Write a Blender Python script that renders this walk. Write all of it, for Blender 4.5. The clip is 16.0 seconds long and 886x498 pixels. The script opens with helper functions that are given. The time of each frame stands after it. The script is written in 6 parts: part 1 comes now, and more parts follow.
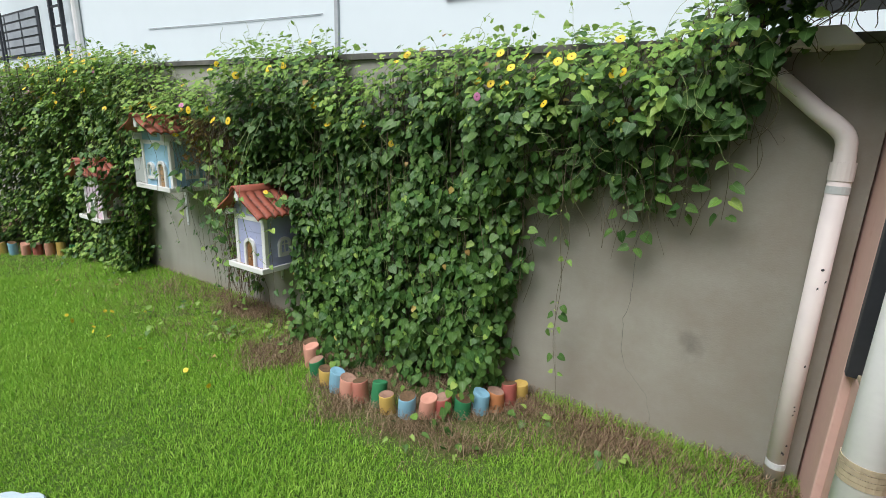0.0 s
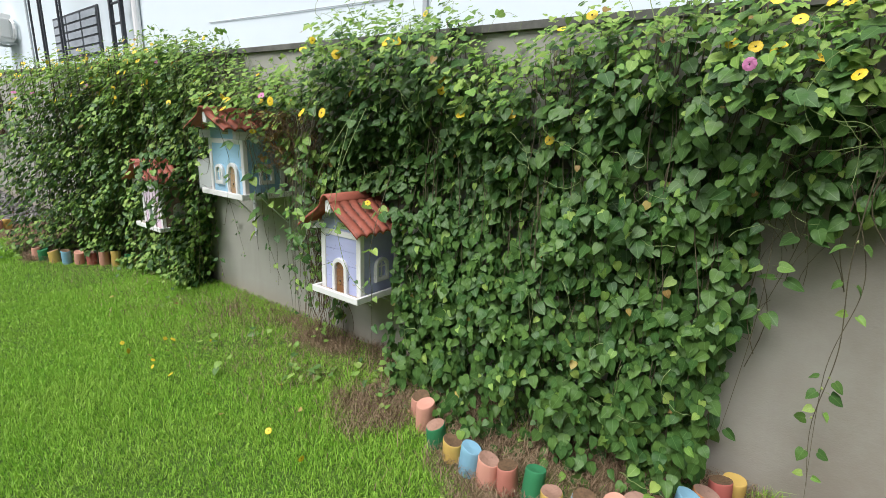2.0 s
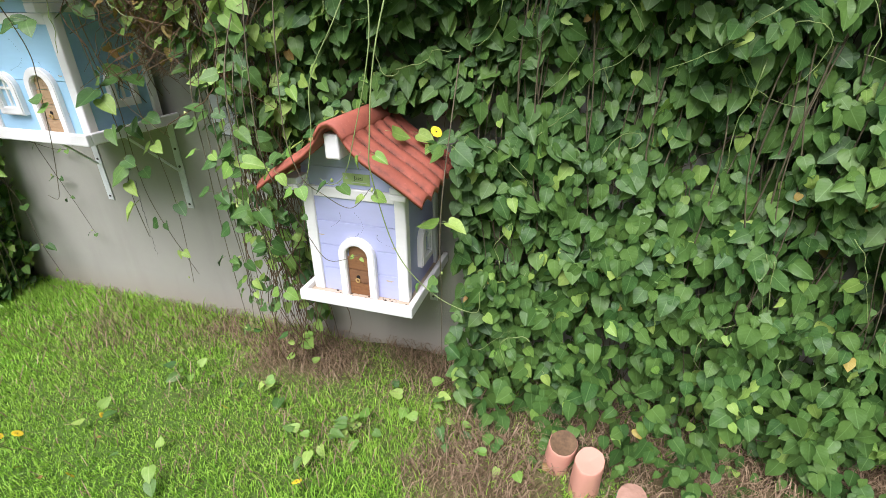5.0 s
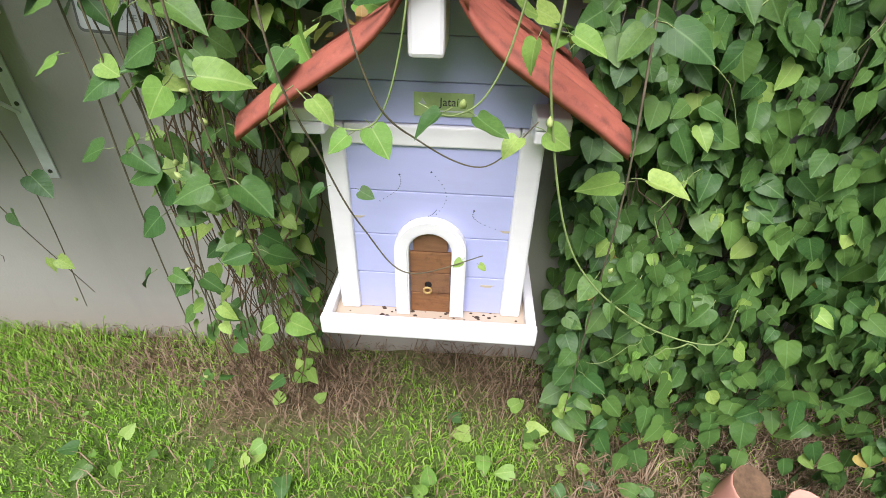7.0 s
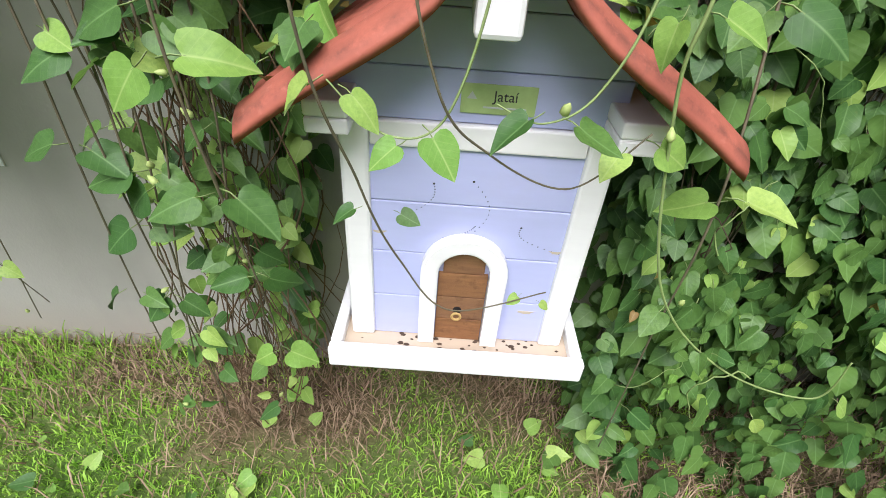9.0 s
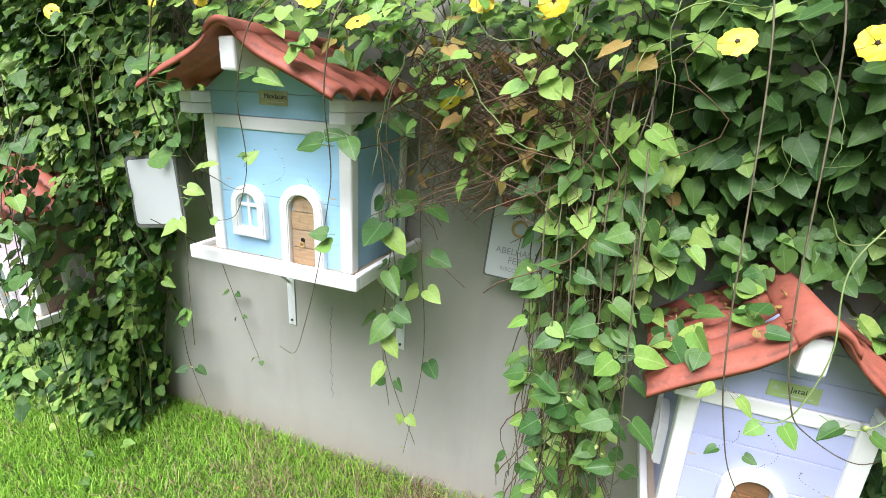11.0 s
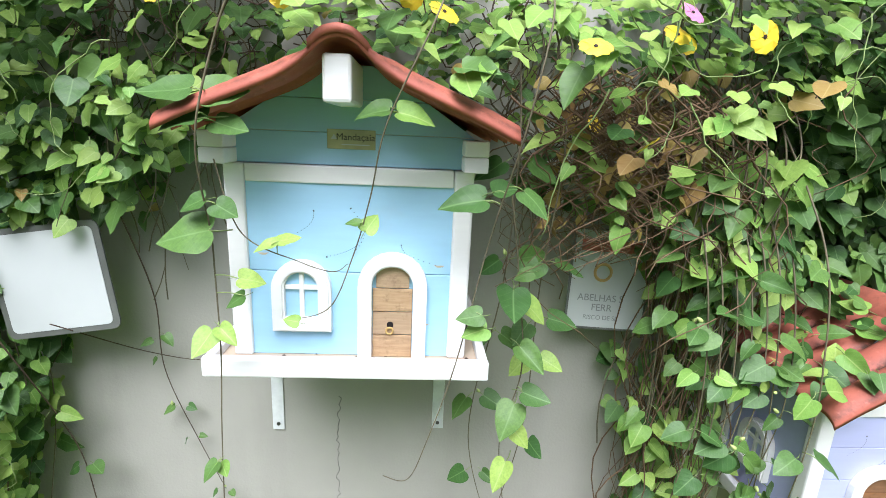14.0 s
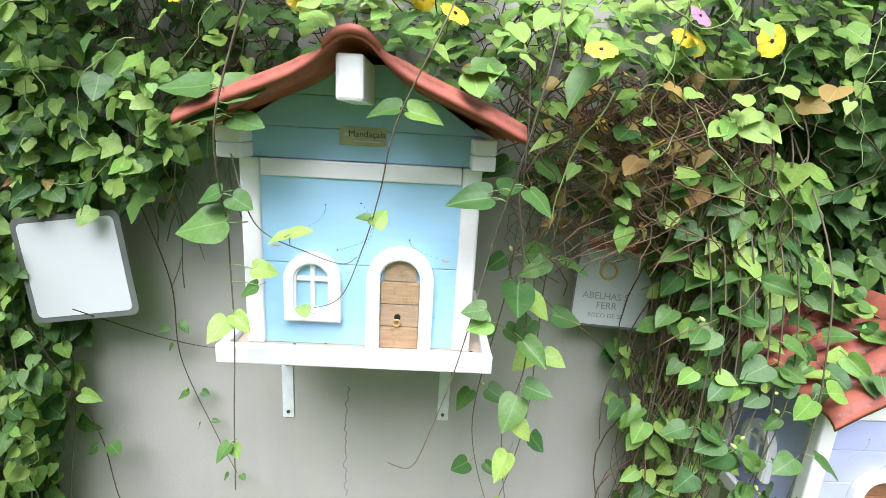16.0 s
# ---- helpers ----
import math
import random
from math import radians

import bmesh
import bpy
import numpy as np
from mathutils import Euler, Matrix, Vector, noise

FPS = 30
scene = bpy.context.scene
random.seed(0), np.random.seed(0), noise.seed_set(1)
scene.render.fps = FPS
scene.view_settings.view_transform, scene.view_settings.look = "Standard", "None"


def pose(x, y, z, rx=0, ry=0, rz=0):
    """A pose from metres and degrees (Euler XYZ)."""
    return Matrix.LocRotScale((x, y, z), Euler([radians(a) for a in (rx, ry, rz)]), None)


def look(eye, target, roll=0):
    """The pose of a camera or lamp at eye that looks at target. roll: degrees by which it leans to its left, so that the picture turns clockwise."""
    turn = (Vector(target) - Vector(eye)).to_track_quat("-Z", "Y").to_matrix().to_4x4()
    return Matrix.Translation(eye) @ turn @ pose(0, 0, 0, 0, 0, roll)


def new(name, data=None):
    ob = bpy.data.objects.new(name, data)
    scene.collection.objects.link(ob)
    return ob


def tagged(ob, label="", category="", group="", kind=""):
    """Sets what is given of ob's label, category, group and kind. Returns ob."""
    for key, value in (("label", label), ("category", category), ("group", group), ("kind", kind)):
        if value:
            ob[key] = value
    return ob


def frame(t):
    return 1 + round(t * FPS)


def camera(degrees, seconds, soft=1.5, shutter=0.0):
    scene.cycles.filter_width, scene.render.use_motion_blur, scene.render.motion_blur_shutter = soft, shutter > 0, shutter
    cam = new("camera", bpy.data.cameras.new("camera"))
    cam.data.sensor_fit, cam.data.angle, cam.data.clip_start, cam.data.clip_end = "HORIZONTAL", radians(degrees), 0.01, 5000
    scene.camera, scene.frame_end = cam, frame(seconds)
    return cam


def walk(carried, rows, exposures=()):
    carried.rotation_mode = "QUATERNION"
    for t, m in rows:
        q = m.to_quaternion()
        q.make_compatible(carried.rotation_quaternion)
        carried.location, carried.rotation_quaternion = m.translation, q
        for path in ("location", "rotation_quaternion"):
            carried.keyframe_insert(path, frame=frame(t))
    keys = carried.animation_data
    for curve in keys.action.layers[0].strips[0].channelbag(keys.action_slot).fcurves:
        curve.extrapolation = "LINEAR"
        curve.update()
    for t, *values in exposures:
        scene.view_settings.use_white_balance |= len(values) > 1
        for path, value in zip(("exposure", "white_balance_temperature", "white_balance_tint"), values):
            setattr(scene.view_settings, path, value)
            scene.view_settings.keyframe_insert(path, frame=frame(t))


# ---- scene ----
cam = camera(86.1, 16.0, soft=0.6)
PATH = [
    (0, (1.419, -2.441, 1.6), (0.363, -0.817, 1.101), 2.0),
    (0.5, (1.171, -2.476, 1.578), (0.022, -0.927, 1.047), 1.3),
    (1, (1.027, -2.41, 1.561), (-0.164, -0.885, 1.054), 0.8),
    (1.5, (0.803, -2.252, 1.548), (-0.447, -0.754, 1.108), 1.5),
    (2, (0.502, -2.179, 1.52), (-0.669, -0.632, 1.035), 2.1),
    (2.5, (0.228, -2.104, 1.549), (-0.834, -0.5, 1.001), 0.5),
    (3, (-0.039, -1.953, 1.515), (-1.069, -0.34, 0.933), 0.3),
    (3.5, (-0.313, -1.897, 1.499), (-1.197, -0.227, 0.842), 0.9),
    (4, (-0.585, -1.89, 1.498), (-1.283, -0.168, 0.76), 0.5),
    (4.2, (-0.659, -1.835, 1.489), (-1.352, -0.121, 0.726), -0.3),
    (6.3, (-1.453, -1.305, 1.279), (-1.563, 0.365, 0.185), 2.1),
    (6.5, (-1.51, -1.248, 1.256), (-1.596, 0.42, 0.156), 1.8),
    (7, (-1.578, -1.065, 1.183), (-1.667, 0.572, 0.039), 1.5),
    (7.5, (-1.658, -0.893, 1.107), (-1.575, 0.723, -0.068), 3.4),
    (8, (-1.67, -0.833, 1.066), (-1.482, 0.735, -0.161), 4.2),
    (10.3, (-1.775, -1.222, 1.374), (-2.371, 0.423, 0.405), 3.7),
    (10.5, (-1.824, -1.283, 1.408), (-2.511, 0.385, 0.545), 3.8),
    (11, (-2.0, -1.388, 1.483), (-2.67, 0.394, 0.869), 3.0),
    (11.5, (-2.151, -1.353, 1.485), (-2.707, 0.498, 0.972), 2.8),
    (12, (-2.349, -1.249, 1.479), (-2.827, 0.631, 0.991), 2.2),
    (12.5, (-2.542, -1.249, 1.476), (-2.781, 0.67, 0.963), 1.3),
    (13, (-2.681, -1.276, 1.486), (-2.683, 0.66, 0.985), 1.4),
    (13.5, (-2.73, -1.277, 1.479), (-2.64, 0.664, 1.006), 1.9),
    (14, (-2.741, -1.277, 1.478), (-2.637, 0.662, 0.997), 2.5),
    (14.5, (-2.744, -1.28, 1.477), (-2.632, 0.656, 0.987), 2.8),
    (15, (-2.745, -1.288, 1.477), (-2.628, 0.645, 0.977), 2.7),
    (15.5, (-2.74, -1.297, 1.478), (-2.625, 0.637, 0.98), 2.7),
    (16, (-2.733, -1.302, 1.482), (-2.677, 0.634, 0.985), 3.3),
]
walk(cam, [(t, look(eye, target, roll)) for t, eye, target, roll in PATH],
     [(0, 0.29, 6300, 11), (0.5, 0.44, 6300, 11), (1.5, 0.42, 6300, 12), (2.0, 0.45, 6300, 13), (2.5, 0.70, 6300, 15), (3.5, 0.90, 6250, 19), (4.2, 0.90, 6200, 19), (6.5, 0.82, 6200, 21), (8, 0.85, 6150, 20),
      (10.3, 1.04, 6100, 16), (11, 1.24, 6050, 17), (12.5, 1.27, 5950, 18), (16, 1.30, 5900, 18)])

# ---- light ----
SUN_ELEVATION, SUN_TURN = 57, 190
world = bpy.data.worlds.new("overcast_sky")
scene.world = world
world.use_nodes = True
wn = world.node_tree
sky = wn.nodes.new("ShaderNodeTexSky")
sky.sky_type, sky.sun_disc = "NISHITA", False
sky.sun_elevation, sky.sun_rotation = radians(SUN_ELEVATION), radians(SUN_TURN)
sky.dust_density, sky.ozone_density = 4.0, 0.6
grey = wn.nodes.new("ShaderNodeHueSaturation")
grey.inputs["Saturation"].default_value = 0.4
wn.links.new(sky.outputs[0], grey.inputs["Color"])
wn.links.new(grey.outputs[0], wn.nodes["Background"].inputs[0])
wn.nodes["Background"].inputs[1].default_value = 0.088
sun = new("sun", bpy.data.lights.new("sun", "SUN"))
sun.data.energy, sun.data.angle, sun.data.color = 2.95, radians(44), (1.0, 0.98, 0.96)
a = radians(SUN_TURN)
sun.matrix_world = look((math.sin(a) * 20, math.cos(a) * 20, 20 * math.tan(radians(SUN_ELEVATION))), (0, 0, 0))

rng = np.random.default_rng(7)


# ---- materials ----
class Nodes:
    """A small builder for node materials."""

    def __init__(self, name, rough=0.6, spec=0.4):
        self.m = bpy.data.materials.new(name)
        self.m.use_nodes = True
        self.t = self.m.node_tree
        self.b = self.t.nodes["Principled BSDF"]
        self.b.inputs["Roughness"].default_value = rough
        self.b.inputs["Specular IOR Level"].default_value = spec
        self.coord = self.t.nodes.new("ShaderNodeTexCoord").outputs["Object"]

    def node(self, kind, **inputs):
        n = self.t.nodes.new(kind)
        for k, v in inputs.items():
            self.put(n.inputs[k.replace("_", " ")], v)
        return n

    def put(self, socket, v):
        if isinstance(v, bpy.types.NodeSocket):
            self.t.links.new(v, socket)
        else:
            socket.default_value = v

    def noise(self, scale, detail=4.0, rough=0.6, stretch=None):
        vec = self.coord
        if stretch:
            mp = self.t.nodes.new("ShaderNodeMapping")
            mp.inputs["Scale"].default_value = stretch
            self.t.links.new(self.coord, mp.inputs["Vector"])
            vec = mp.outputs[0]
        n = self.node("ShaderNodeTexNoise", Scale=scale, Detail=detail, Roughness=rough)
        self.t.links.new(vec, n.inputs["Vector"])
        return n.outputs["Fac"]

    def ramp(self, fac, lo, hi, a=0.0, b=1.0):
        n = self.node("ShaderNodeMapRange", Value=fac)
        for k, v in (("From Min", lo), ("From Max", hi), ("To Min", a), ("To Max", b)):
            n.inputs[k].default_value = v
        return n.outputs[0]

    def math(self, op, x, y=0.0):
        n = self.t.nodes.new("ShaderNodeMath")
        n.operation = op
        self.put(n.inputs[0], x)
        self.put(n.inputs[1], y)
        return n.outputs[0]

    def mix(self, fac, c1, c2):
        n = self.t.nodes.new("ShaderNodeMix")
        n.data_type = "RGBA"
        self.put(n.inputs[0], fac)
        self.put(n.inputs[6], c1 if isinstance(c1, bpy.types.NodeSocket) else (*c1, 1))
        self.put(n.inputs[7], c2 if isinstance(c2, bpy.types.NodeSocket) else (*c2, 1))
        return n.outputs[2]

    def color(self, c):
        self.put(self.b.inputs["Base Color"], c if isinstance(c, bpy.types.NodeSocket) else (*c, 1))

    def bump(self, height, strength=0.3, dist=0.01):
        n = self.node("ShaderNodeBump", Height=height, Strength=strength, Distance=dist)
        self.t.links.new(n.outputs[0], self.b.inputs["Normal"])

    def rnd(self):
        """A value that differs from piece to piece."""
        o = self.t.nodes.new("ShaderNodeObjectInfo").outputs["Random"]
        g = self.t.nodes.new("ShaderNodeNewGeometry").outputs["Random Per Island"]
        return self.math("FRACT", self.math("ADD", o, g))


def paint(name, c, dirt=(0.2, 0.16, 0.11), amount=0.5, rough=0.5, fine=60):
    """Brushed paint with specks, faint brush lines and worn dirt."""
    k = Nodes(name, rough)
    big = k.noise(5, 5, 0.65)
    grain = k.noise(fine, 3, 0.6, (0.15, 1, 1))
    base = k.mix(k.ramp(grain, 0.3, 0.7, 0, 0.25), c, tuple(v * 0.82 for v in c))
    k.color(k.mix(k.ramp(big, 0.6, 0.8, 0, amount), base, dirt))
    k.bump(k.math("ADD", grain, k.math("MULTIPLY", big, amount)), 0.12 + 0.3 * max(0.0, amount - 0.5), 0.003 + 0.01 * max(0.0, amount - 0.5))
    k.put(k.b.inputs["Roughness"], k.ramp(big, 0.3, 0.7, rough - 0.1, rough + 0.15))
    return k.m


def wood(name, c1, c2):
    k = Nodes(name, 0.7)
    g = k.noise(14, 6, 0.7, (1.0, 1, 9))
    c = k.mix(k.ramp(g, 0.3, 0.7), c1, c2)
    c = k.mix(k.math("MULTIPLY", k.rnd(), 0.6), c, tuple(0.25 * sum(c1) / 3 + 0.45 * v for v in c1))
    k.color(k.mix(k.ramp(k.noise(45, 4, 0.7), 0.55, 0.72, 0, 0.55), c, tuple(v * 0.4 for v in c2)))
    k.bump(g, 0.4, 0.004)
    return k.m


def leafy(name, c1, c2, vein, glow=0.14):
    """Leaf: veins along its own length, light passing through it."""
    k = Nodes(name, 0.46, 0.3)
    uv = k.t.nodes.new("ShaderNodeTexCoord").outputs["UV"]
    sep = k.node("ShaderNodeSeparateXYZ", Vector=uv)
    u = k.math("ABSOLUTE", k.math("SUBTRACT", sep.outputs[0], 0.5))
    mid = k.ramp(u, 0.0, 0.03, 1, 0)
    w = k.math("SINE", k.math("MULTIPLY", k.math("SUBTRACT", sep.outputs[1], k.math("MULTIPLY", u, 0.8)), 34.0))
    side = k.ramp(w, 0.93, 1.0, 0, 0.4)
    r = k.rnd()
    body = k.mix(r, c1, c2)
    body = k.mix(k.ramp(k.noise(9, 3), 0.35, 0.75, 0, 0.5), body, tuple(v * 0.7 for v in c1))
    col = k.mix(k.math("MAXIMUM", k.math("MULTIPLY", mid, 0.6), k.math("MULTIPLY", side, 0.35)), body, vein)
    speck = k.noise(160, 4, 0.7)
    col = k.mix(k.ramp(speck, 0.45, 0.75, 0, 0.18), col, tuple(v * 1.3 for v in c2))
    col = k.mix(k.ramp(k.noise(55, 3), 0.68, 0.78, 0, 0.25), col, (0.16, 0.17, 0.05))
    k.color(col)
    k.put(k.b.inputs["Roughness"], k.ramp(speck, 0.3, 0.7, 0.40, 0.56))
    k.bump(k.math("ADD", k.math("MULTIPLY", w, 0.5), k.math("MULTIPLY", speck, 1.0)), 0.13, 0.0014)
    tr = k.node("ShaderNodeBsdfTranslucent", Color=col)
    mx = k.t.nodes.new("ShaderNodeMixShader")
    mx.inputs[0].default_value = glow
    out = k.t.nodes["Material Output"]
    k.t.links.new(k.b.outputs[0], mx.inputs[1])
    k.t.links.new(tr.outputs[0], mx.inputs[2])
    k.t.links.new(mx.outputs[0], out.inputs[0])
    return k.m


def blades(name, c1, c2, c3, glow=0.3):
    k = Nodes(name, 0.55, 0.35)
    body = k.mix(k.rnd(), c1, c2)
    col = k.mix(k.ramp(k.noise(1.6, 5, 0.7), 0.42, 0.75, 0, 0.75), body, c3)
    k.color(col)
    tr = k.node("ShaderNodeBsdfTranslucent", Color=col)
    mx = k.t.nodes.new("ShaderNodeMixShader")
    mx.inputs[0].default_value = glow
    k.t.links.new(k.b.outputs[0], mx.inputs[1])
    k.t.links.new(tr.outputs[0], mx.inputs[2])
    k.t.links.new(mx.outputs[0], k.t.nodes["Material Output"].inputs[0])
    return k.m


def plain(name, c, rough=0.6, metal=0.0, vary=0.15, scale=20):
    k = Nodes(name, rough)
    k.b.inputs["Metallic"].default_value = metal
    k.color(k.mix(k.ramp(k.noise(scale), 0.3, 0.7), c, tuple(v * (1 - vary) for v in c)))
    return k.m


def plaster():
    k = Nodes("painted_plaster", 0.8, 0.25)
    big, mid, fine = k.noise(1.1, 6, 0.65), k.noise(7, 5, 0.65), k.noise(120, 3, 0.6)
    drip = k.noise(3.5, 4, 0.6, (1.6, 1, 0.25))
    c = k.mix(k.ramp(big, 0.35, 0.7), (0.385, 0.386, 0.338), (0.33, 0.33, 0.29))
    c = k.mix(k.ramp(drip, 0.52, 0.8, 0, 0.5), c, (0.275, 0.27, 0.24))
    c = k.mix(k.ramp(mid, 0.62, 0.85, 0, 0.4), c, (0.42, 0.41, 0.37))
    sep = k.node("ShaderNodeSeparateXYZ", Vector=k.coord)
    foot = k.ramp(k.math("ADD", sep.outputs[2], k.math("MULTIPLY", big, 0.25)), 0.12, 0.32, 0.6, 0)
    c = k.mix(foot, c, (0.30, 0.25, 0.18))
    # Patchy browner, darker tone towards the right end of the wall.
    brown_right = k.math("MULTIPLY", k.ramp(sep.outputs[0], 0.1, 0.7), k.ramp(k.noise(2.3, 6, 0.7), 0.32, 0.62, 0.35, 1.0))
    c = k.mix(brown_right, c, (0.285, 0.262, 0.218))
    d = k.node("ShaderNodeVectorMath", Vector=k.coord)
    d.operation = "DISTANCE"
    d.inputs[1].default_value = (1.285, 0, 0.62)
    smear = k.ramp(k.math("ADD", d.outputs["Value"], k.math("MULTIPLY", mid, 0.22)), 0.10, 0.19, 0.7, 0)
    c = k.mix(smear, c, (0.12, 0.11, 0.10))
    k.color(c)
    k.bump(k.math("ADD", k.math("MULTIPLY", mid, 0.6), k.math("MULTIPLY", fine, 0.25)), 0.35, 0.012)
    return k.m


def soil():
    k = Nodes("soil_and_thatch", 0.95, 0.1)
    at = k.t.nodes.new("ShaderNodeAttribute")
    at.attribute_name = "bare"
    fine, mid = k.noise(90, 5, 0.7), k.noise(14, 5, 0.7)
    earth = k.mix(k.ramp(fine, 0.3, 0.7), (0.085, 0.056, 0.036), (0.19, 0.13, 0.085))
    earth = k.mix(k.ramp(mid, 0.4, 0.7, 0, 0.6), earth, (0.10, 0.06, 0.035))
    thatch = k.mix(k.ramp(fine, 0.35, 0.7), (0.05, 0.105, 0.018), (0.11, 0.18, 0.04))
    k.color(k.mix(at.outputs["Fac"], thatch, earth))
    k.bump(fine, 0.6, 0.01)
    return k.m


def terracotta():
    k = Nodes("red_painted_clay", 0.6, 0.3)
    big, fine = k.noise(9, 5, 0.65), k.noise(90, 3)
    c = k.mix(k.ramp(big, 0.3, 0.7), (0.41, 0.125, 0.08), (0.31, 0.09, 0.06))
    c = k.mix(k.ramp(k.noise(25, 5, 0.7), 0.55, 0.75, 0, 0.6), c, (0.15, 0.07, 0.05))
    at = k.t.nodes.new("ShaderNodeAttribute")
    at.attribute_name = "grime"
    c = k.mix(k.ramp(fine, 0.6, 0.8, 0, 0.3), c, (0.62, 0.25, 0.18))
    dirt = k.math("MULTIPLY", at.outputs["Fac"], k.ramp(k.noise(38, 4, 0.7), 0.38, 0.6, 0, 1.3))
    k.color(k.mix(dirt, c, (0.07, 0.035, 0.025)))
    k.bump(fine, 0.2, 0.004)
    return k.m


M_WALL, M_SOIL, M_CLAY = plaster(), soil(), terracotta()
M_WHITE = paint("white_paint", (0.80, 0.81, 0.79), (0.42, 0.36, 0.28), 0.28, 0.5)
M_BLUE = paint("light_blue_paint", (0.36, 0.62, 0.80), (0.42, 0.46, 0.44), 0.22, 0.5)
# Same blue, dirtier, with shade of gable and sides put into the colour.
M_BLUE_SHADED = paint("shaded_dirtier_blue_paint", (0.32, 0.54, 0.70), (0.20, 0.24, 0.24), 0.4, 0.55)
M_VIOLET = paint("periwinkle_paint", (0.46, 0.50, 0.75), (0.46, 0.42, 0.46), 0.22, 0.5)
# Periwinkle again, dirtier and darkened as the shaded copy under the roof.
M_VIOLET_SHADED = paint("shaded_dirtier_periwinkle_paint", (0.43, 0.47, 0.71), (0.28, 0.27, 0.33), 0.35, 0.55)
M_PINK = paint("pale_lilac_paint", (0.74, 0.60, 0.72), (0.5, 0.42, 0.42), 0.25, 0.5)
M_PINK_WORN = paint("worn_brown_pink_paint", (0.36, 0.24, 0.21), (0.16, 0.09, 0.07), 0.6, 0.7, 30)
M_DOOR = wood("brown_pine", (0.30, 0.14, 0.05), (0.17, 0.075, 0.03))
M_DOOR_PALE = wood("weathered_pine", (0.50, 0.36, 0.20), (0.30, 0.19, 0.10))
M_DOOR_GREEN = paint("grey_green_paint", (0.20, 0.27, 0.24), (0.1, 0.1, 0.08), 0.4)
M_TRAY = paint("cream_tray_board", (0.46, 0.38, 0.28), (0.16, 0.11, 0.07), 0.6, 0.7, 30)
# Near-black that stands in for shade: room behind the opening, hive entrances.
M_SHADE_BLACK = plain("painted_shade_black", (0.012, 0.01, 0.009), 0.9)
M_WAX = plain("yellow_wax", (0.5, 0.34, 0.12), 0.6)
M_STEEL = plain("white_enamelled_steel", (0.72, 0.76, 0.76), 0.4, 0.0, 0.2, 30)
M_SCREW = plain("grey_screw", (0.10, 0.10, 0.10), 0.5, 0.8)
M_TAG = plain("green_printed_tag", (0.40, 0.54, 0.22), 0.35, 0.0, 0.3, 30)
M_TAG_B = plain("khaki_printed_tag", (0.44, 0.44, 0.23), 0.35, 0.0, 0.3, 30)
M_INK = plain("dark_ink", (0.03, 0.03, 0.03), 0.6)
M_INK_RED = plain("faded_red_ink", (0.42, 0.12, 0.09), 0.6)
M_INK_GREY = plain("faded_grey_ink", (0.24, 0.26, 0.25), 0.6)
M_PAPER = plain("white_paper", (0.47, 0.51, 0.49), 0.5, 0, 0.06, 4)
M_LAMINATE = plain("clear_laminate_rim", (0.13, 0.14, 0.125), 0.2, 0, 0.25, 12)
M_LEAF = leafy("mature_vine_leaf", (0.034, 0.100, 0.023), (0.108, 0.208, 0.042), (0.16, 0.28, 0.10), 0.10)
M_LEAF_YOUNG = leafy("young_vine_leaf", (0.150, 0.325, 0.056), (0.36, 0.50, 0.115), (0.40, 0.52, 0.18), 0.26)
M_LEAF_DRY = leafy("yellowed_leaf", (0.40, 0.33, 0.08), (0.24, 0.13, 0.05), (0.45, 0.36, 0.15))
M_STEM = plain("brown_green_stem", (0.15, 0.13, 0.075), 0.7, 0, 0.5, 40)
M_STEM_GREEN = plain("pale_green_tendril", (0.24, 0.33, 0.11), 0.55, 0, 0.3, 40)
M_TWIG = plain("dry_dark_twig", (0.085, 0.055, 0.035), 0.85, 0, 0.5, 60)
M_TWIG_BROWN = plain("dry_brown_stem", (0.17, 0.105, 0.055), 0.85, 0, 0.5, 60)
M_PETAL = plain("yellow_petal", (0.90, 0.65, 0.035), 0.5, 0, 0.18, 60)
M_PETAL_PINK = plain("pink_petal", (0.62, 0.22, 0.42), 0.5, 0, 0.2, 60)
M_BUD = plain("pale_green_bud", (0.40, 0.50, 0.16), 0.55, 0, 0.3, 80)
M_EYE = plain("black_flower_eye", (0.025, 0.012, 0.01), 0.7)
M_GRASS = blades("lawn_blade", (0.17, 0.40, 0.035), (0.40, 0.65, 0.085), (0.35, 0.54, 0.085))
M_STRAW = blades("dry_straw", (0.40, 0.30, 0.19), (0.13, 0.08, 0.045), (0.20, 0.135, 0.08), 0.1)
M_FACADE = plain("white_facade_render", (0.72, 0.81, 0.84), 0.8, 0, 0.05, 0.6)
M_CONCRETE = plain("weathered_concrete", (0.20, 0.20, 0.18), 0.9, 0, 0.5, 9)
M_JOINT = plain("grey_joint", (0.42, 0.46, 0.48), 0.8)
M_IRON = plain("dark_grey_iron", (0.06, 0.065, 0.075), 0.5, 0.3)
M_PVC = paint("white_downpipe_plastic", (0.86, 0.86, 0.85), (0.30, 0.26, 0.22), 0.25, 0.4)
M_PINKWALL = paint("salmon_wall_paint", (0.80, 0.54, 0.47), (0.60, 0.24, 0.17), 0.5, 0.7, 30)
M_PIPE = paint("flaking_pink_white_paint", (0.86, 0.79, 0.76), (0.62, 0.32, 0.26), 0.55, 0.5, 12)


# ---- mesh tools ----
def part(name, bm, material, parent=None, label=""):
    me = bpy.data.meshes.new(name)
    bm.to_mesh(me)
    bm.free()
    return joined(name, me, material, parent, label)


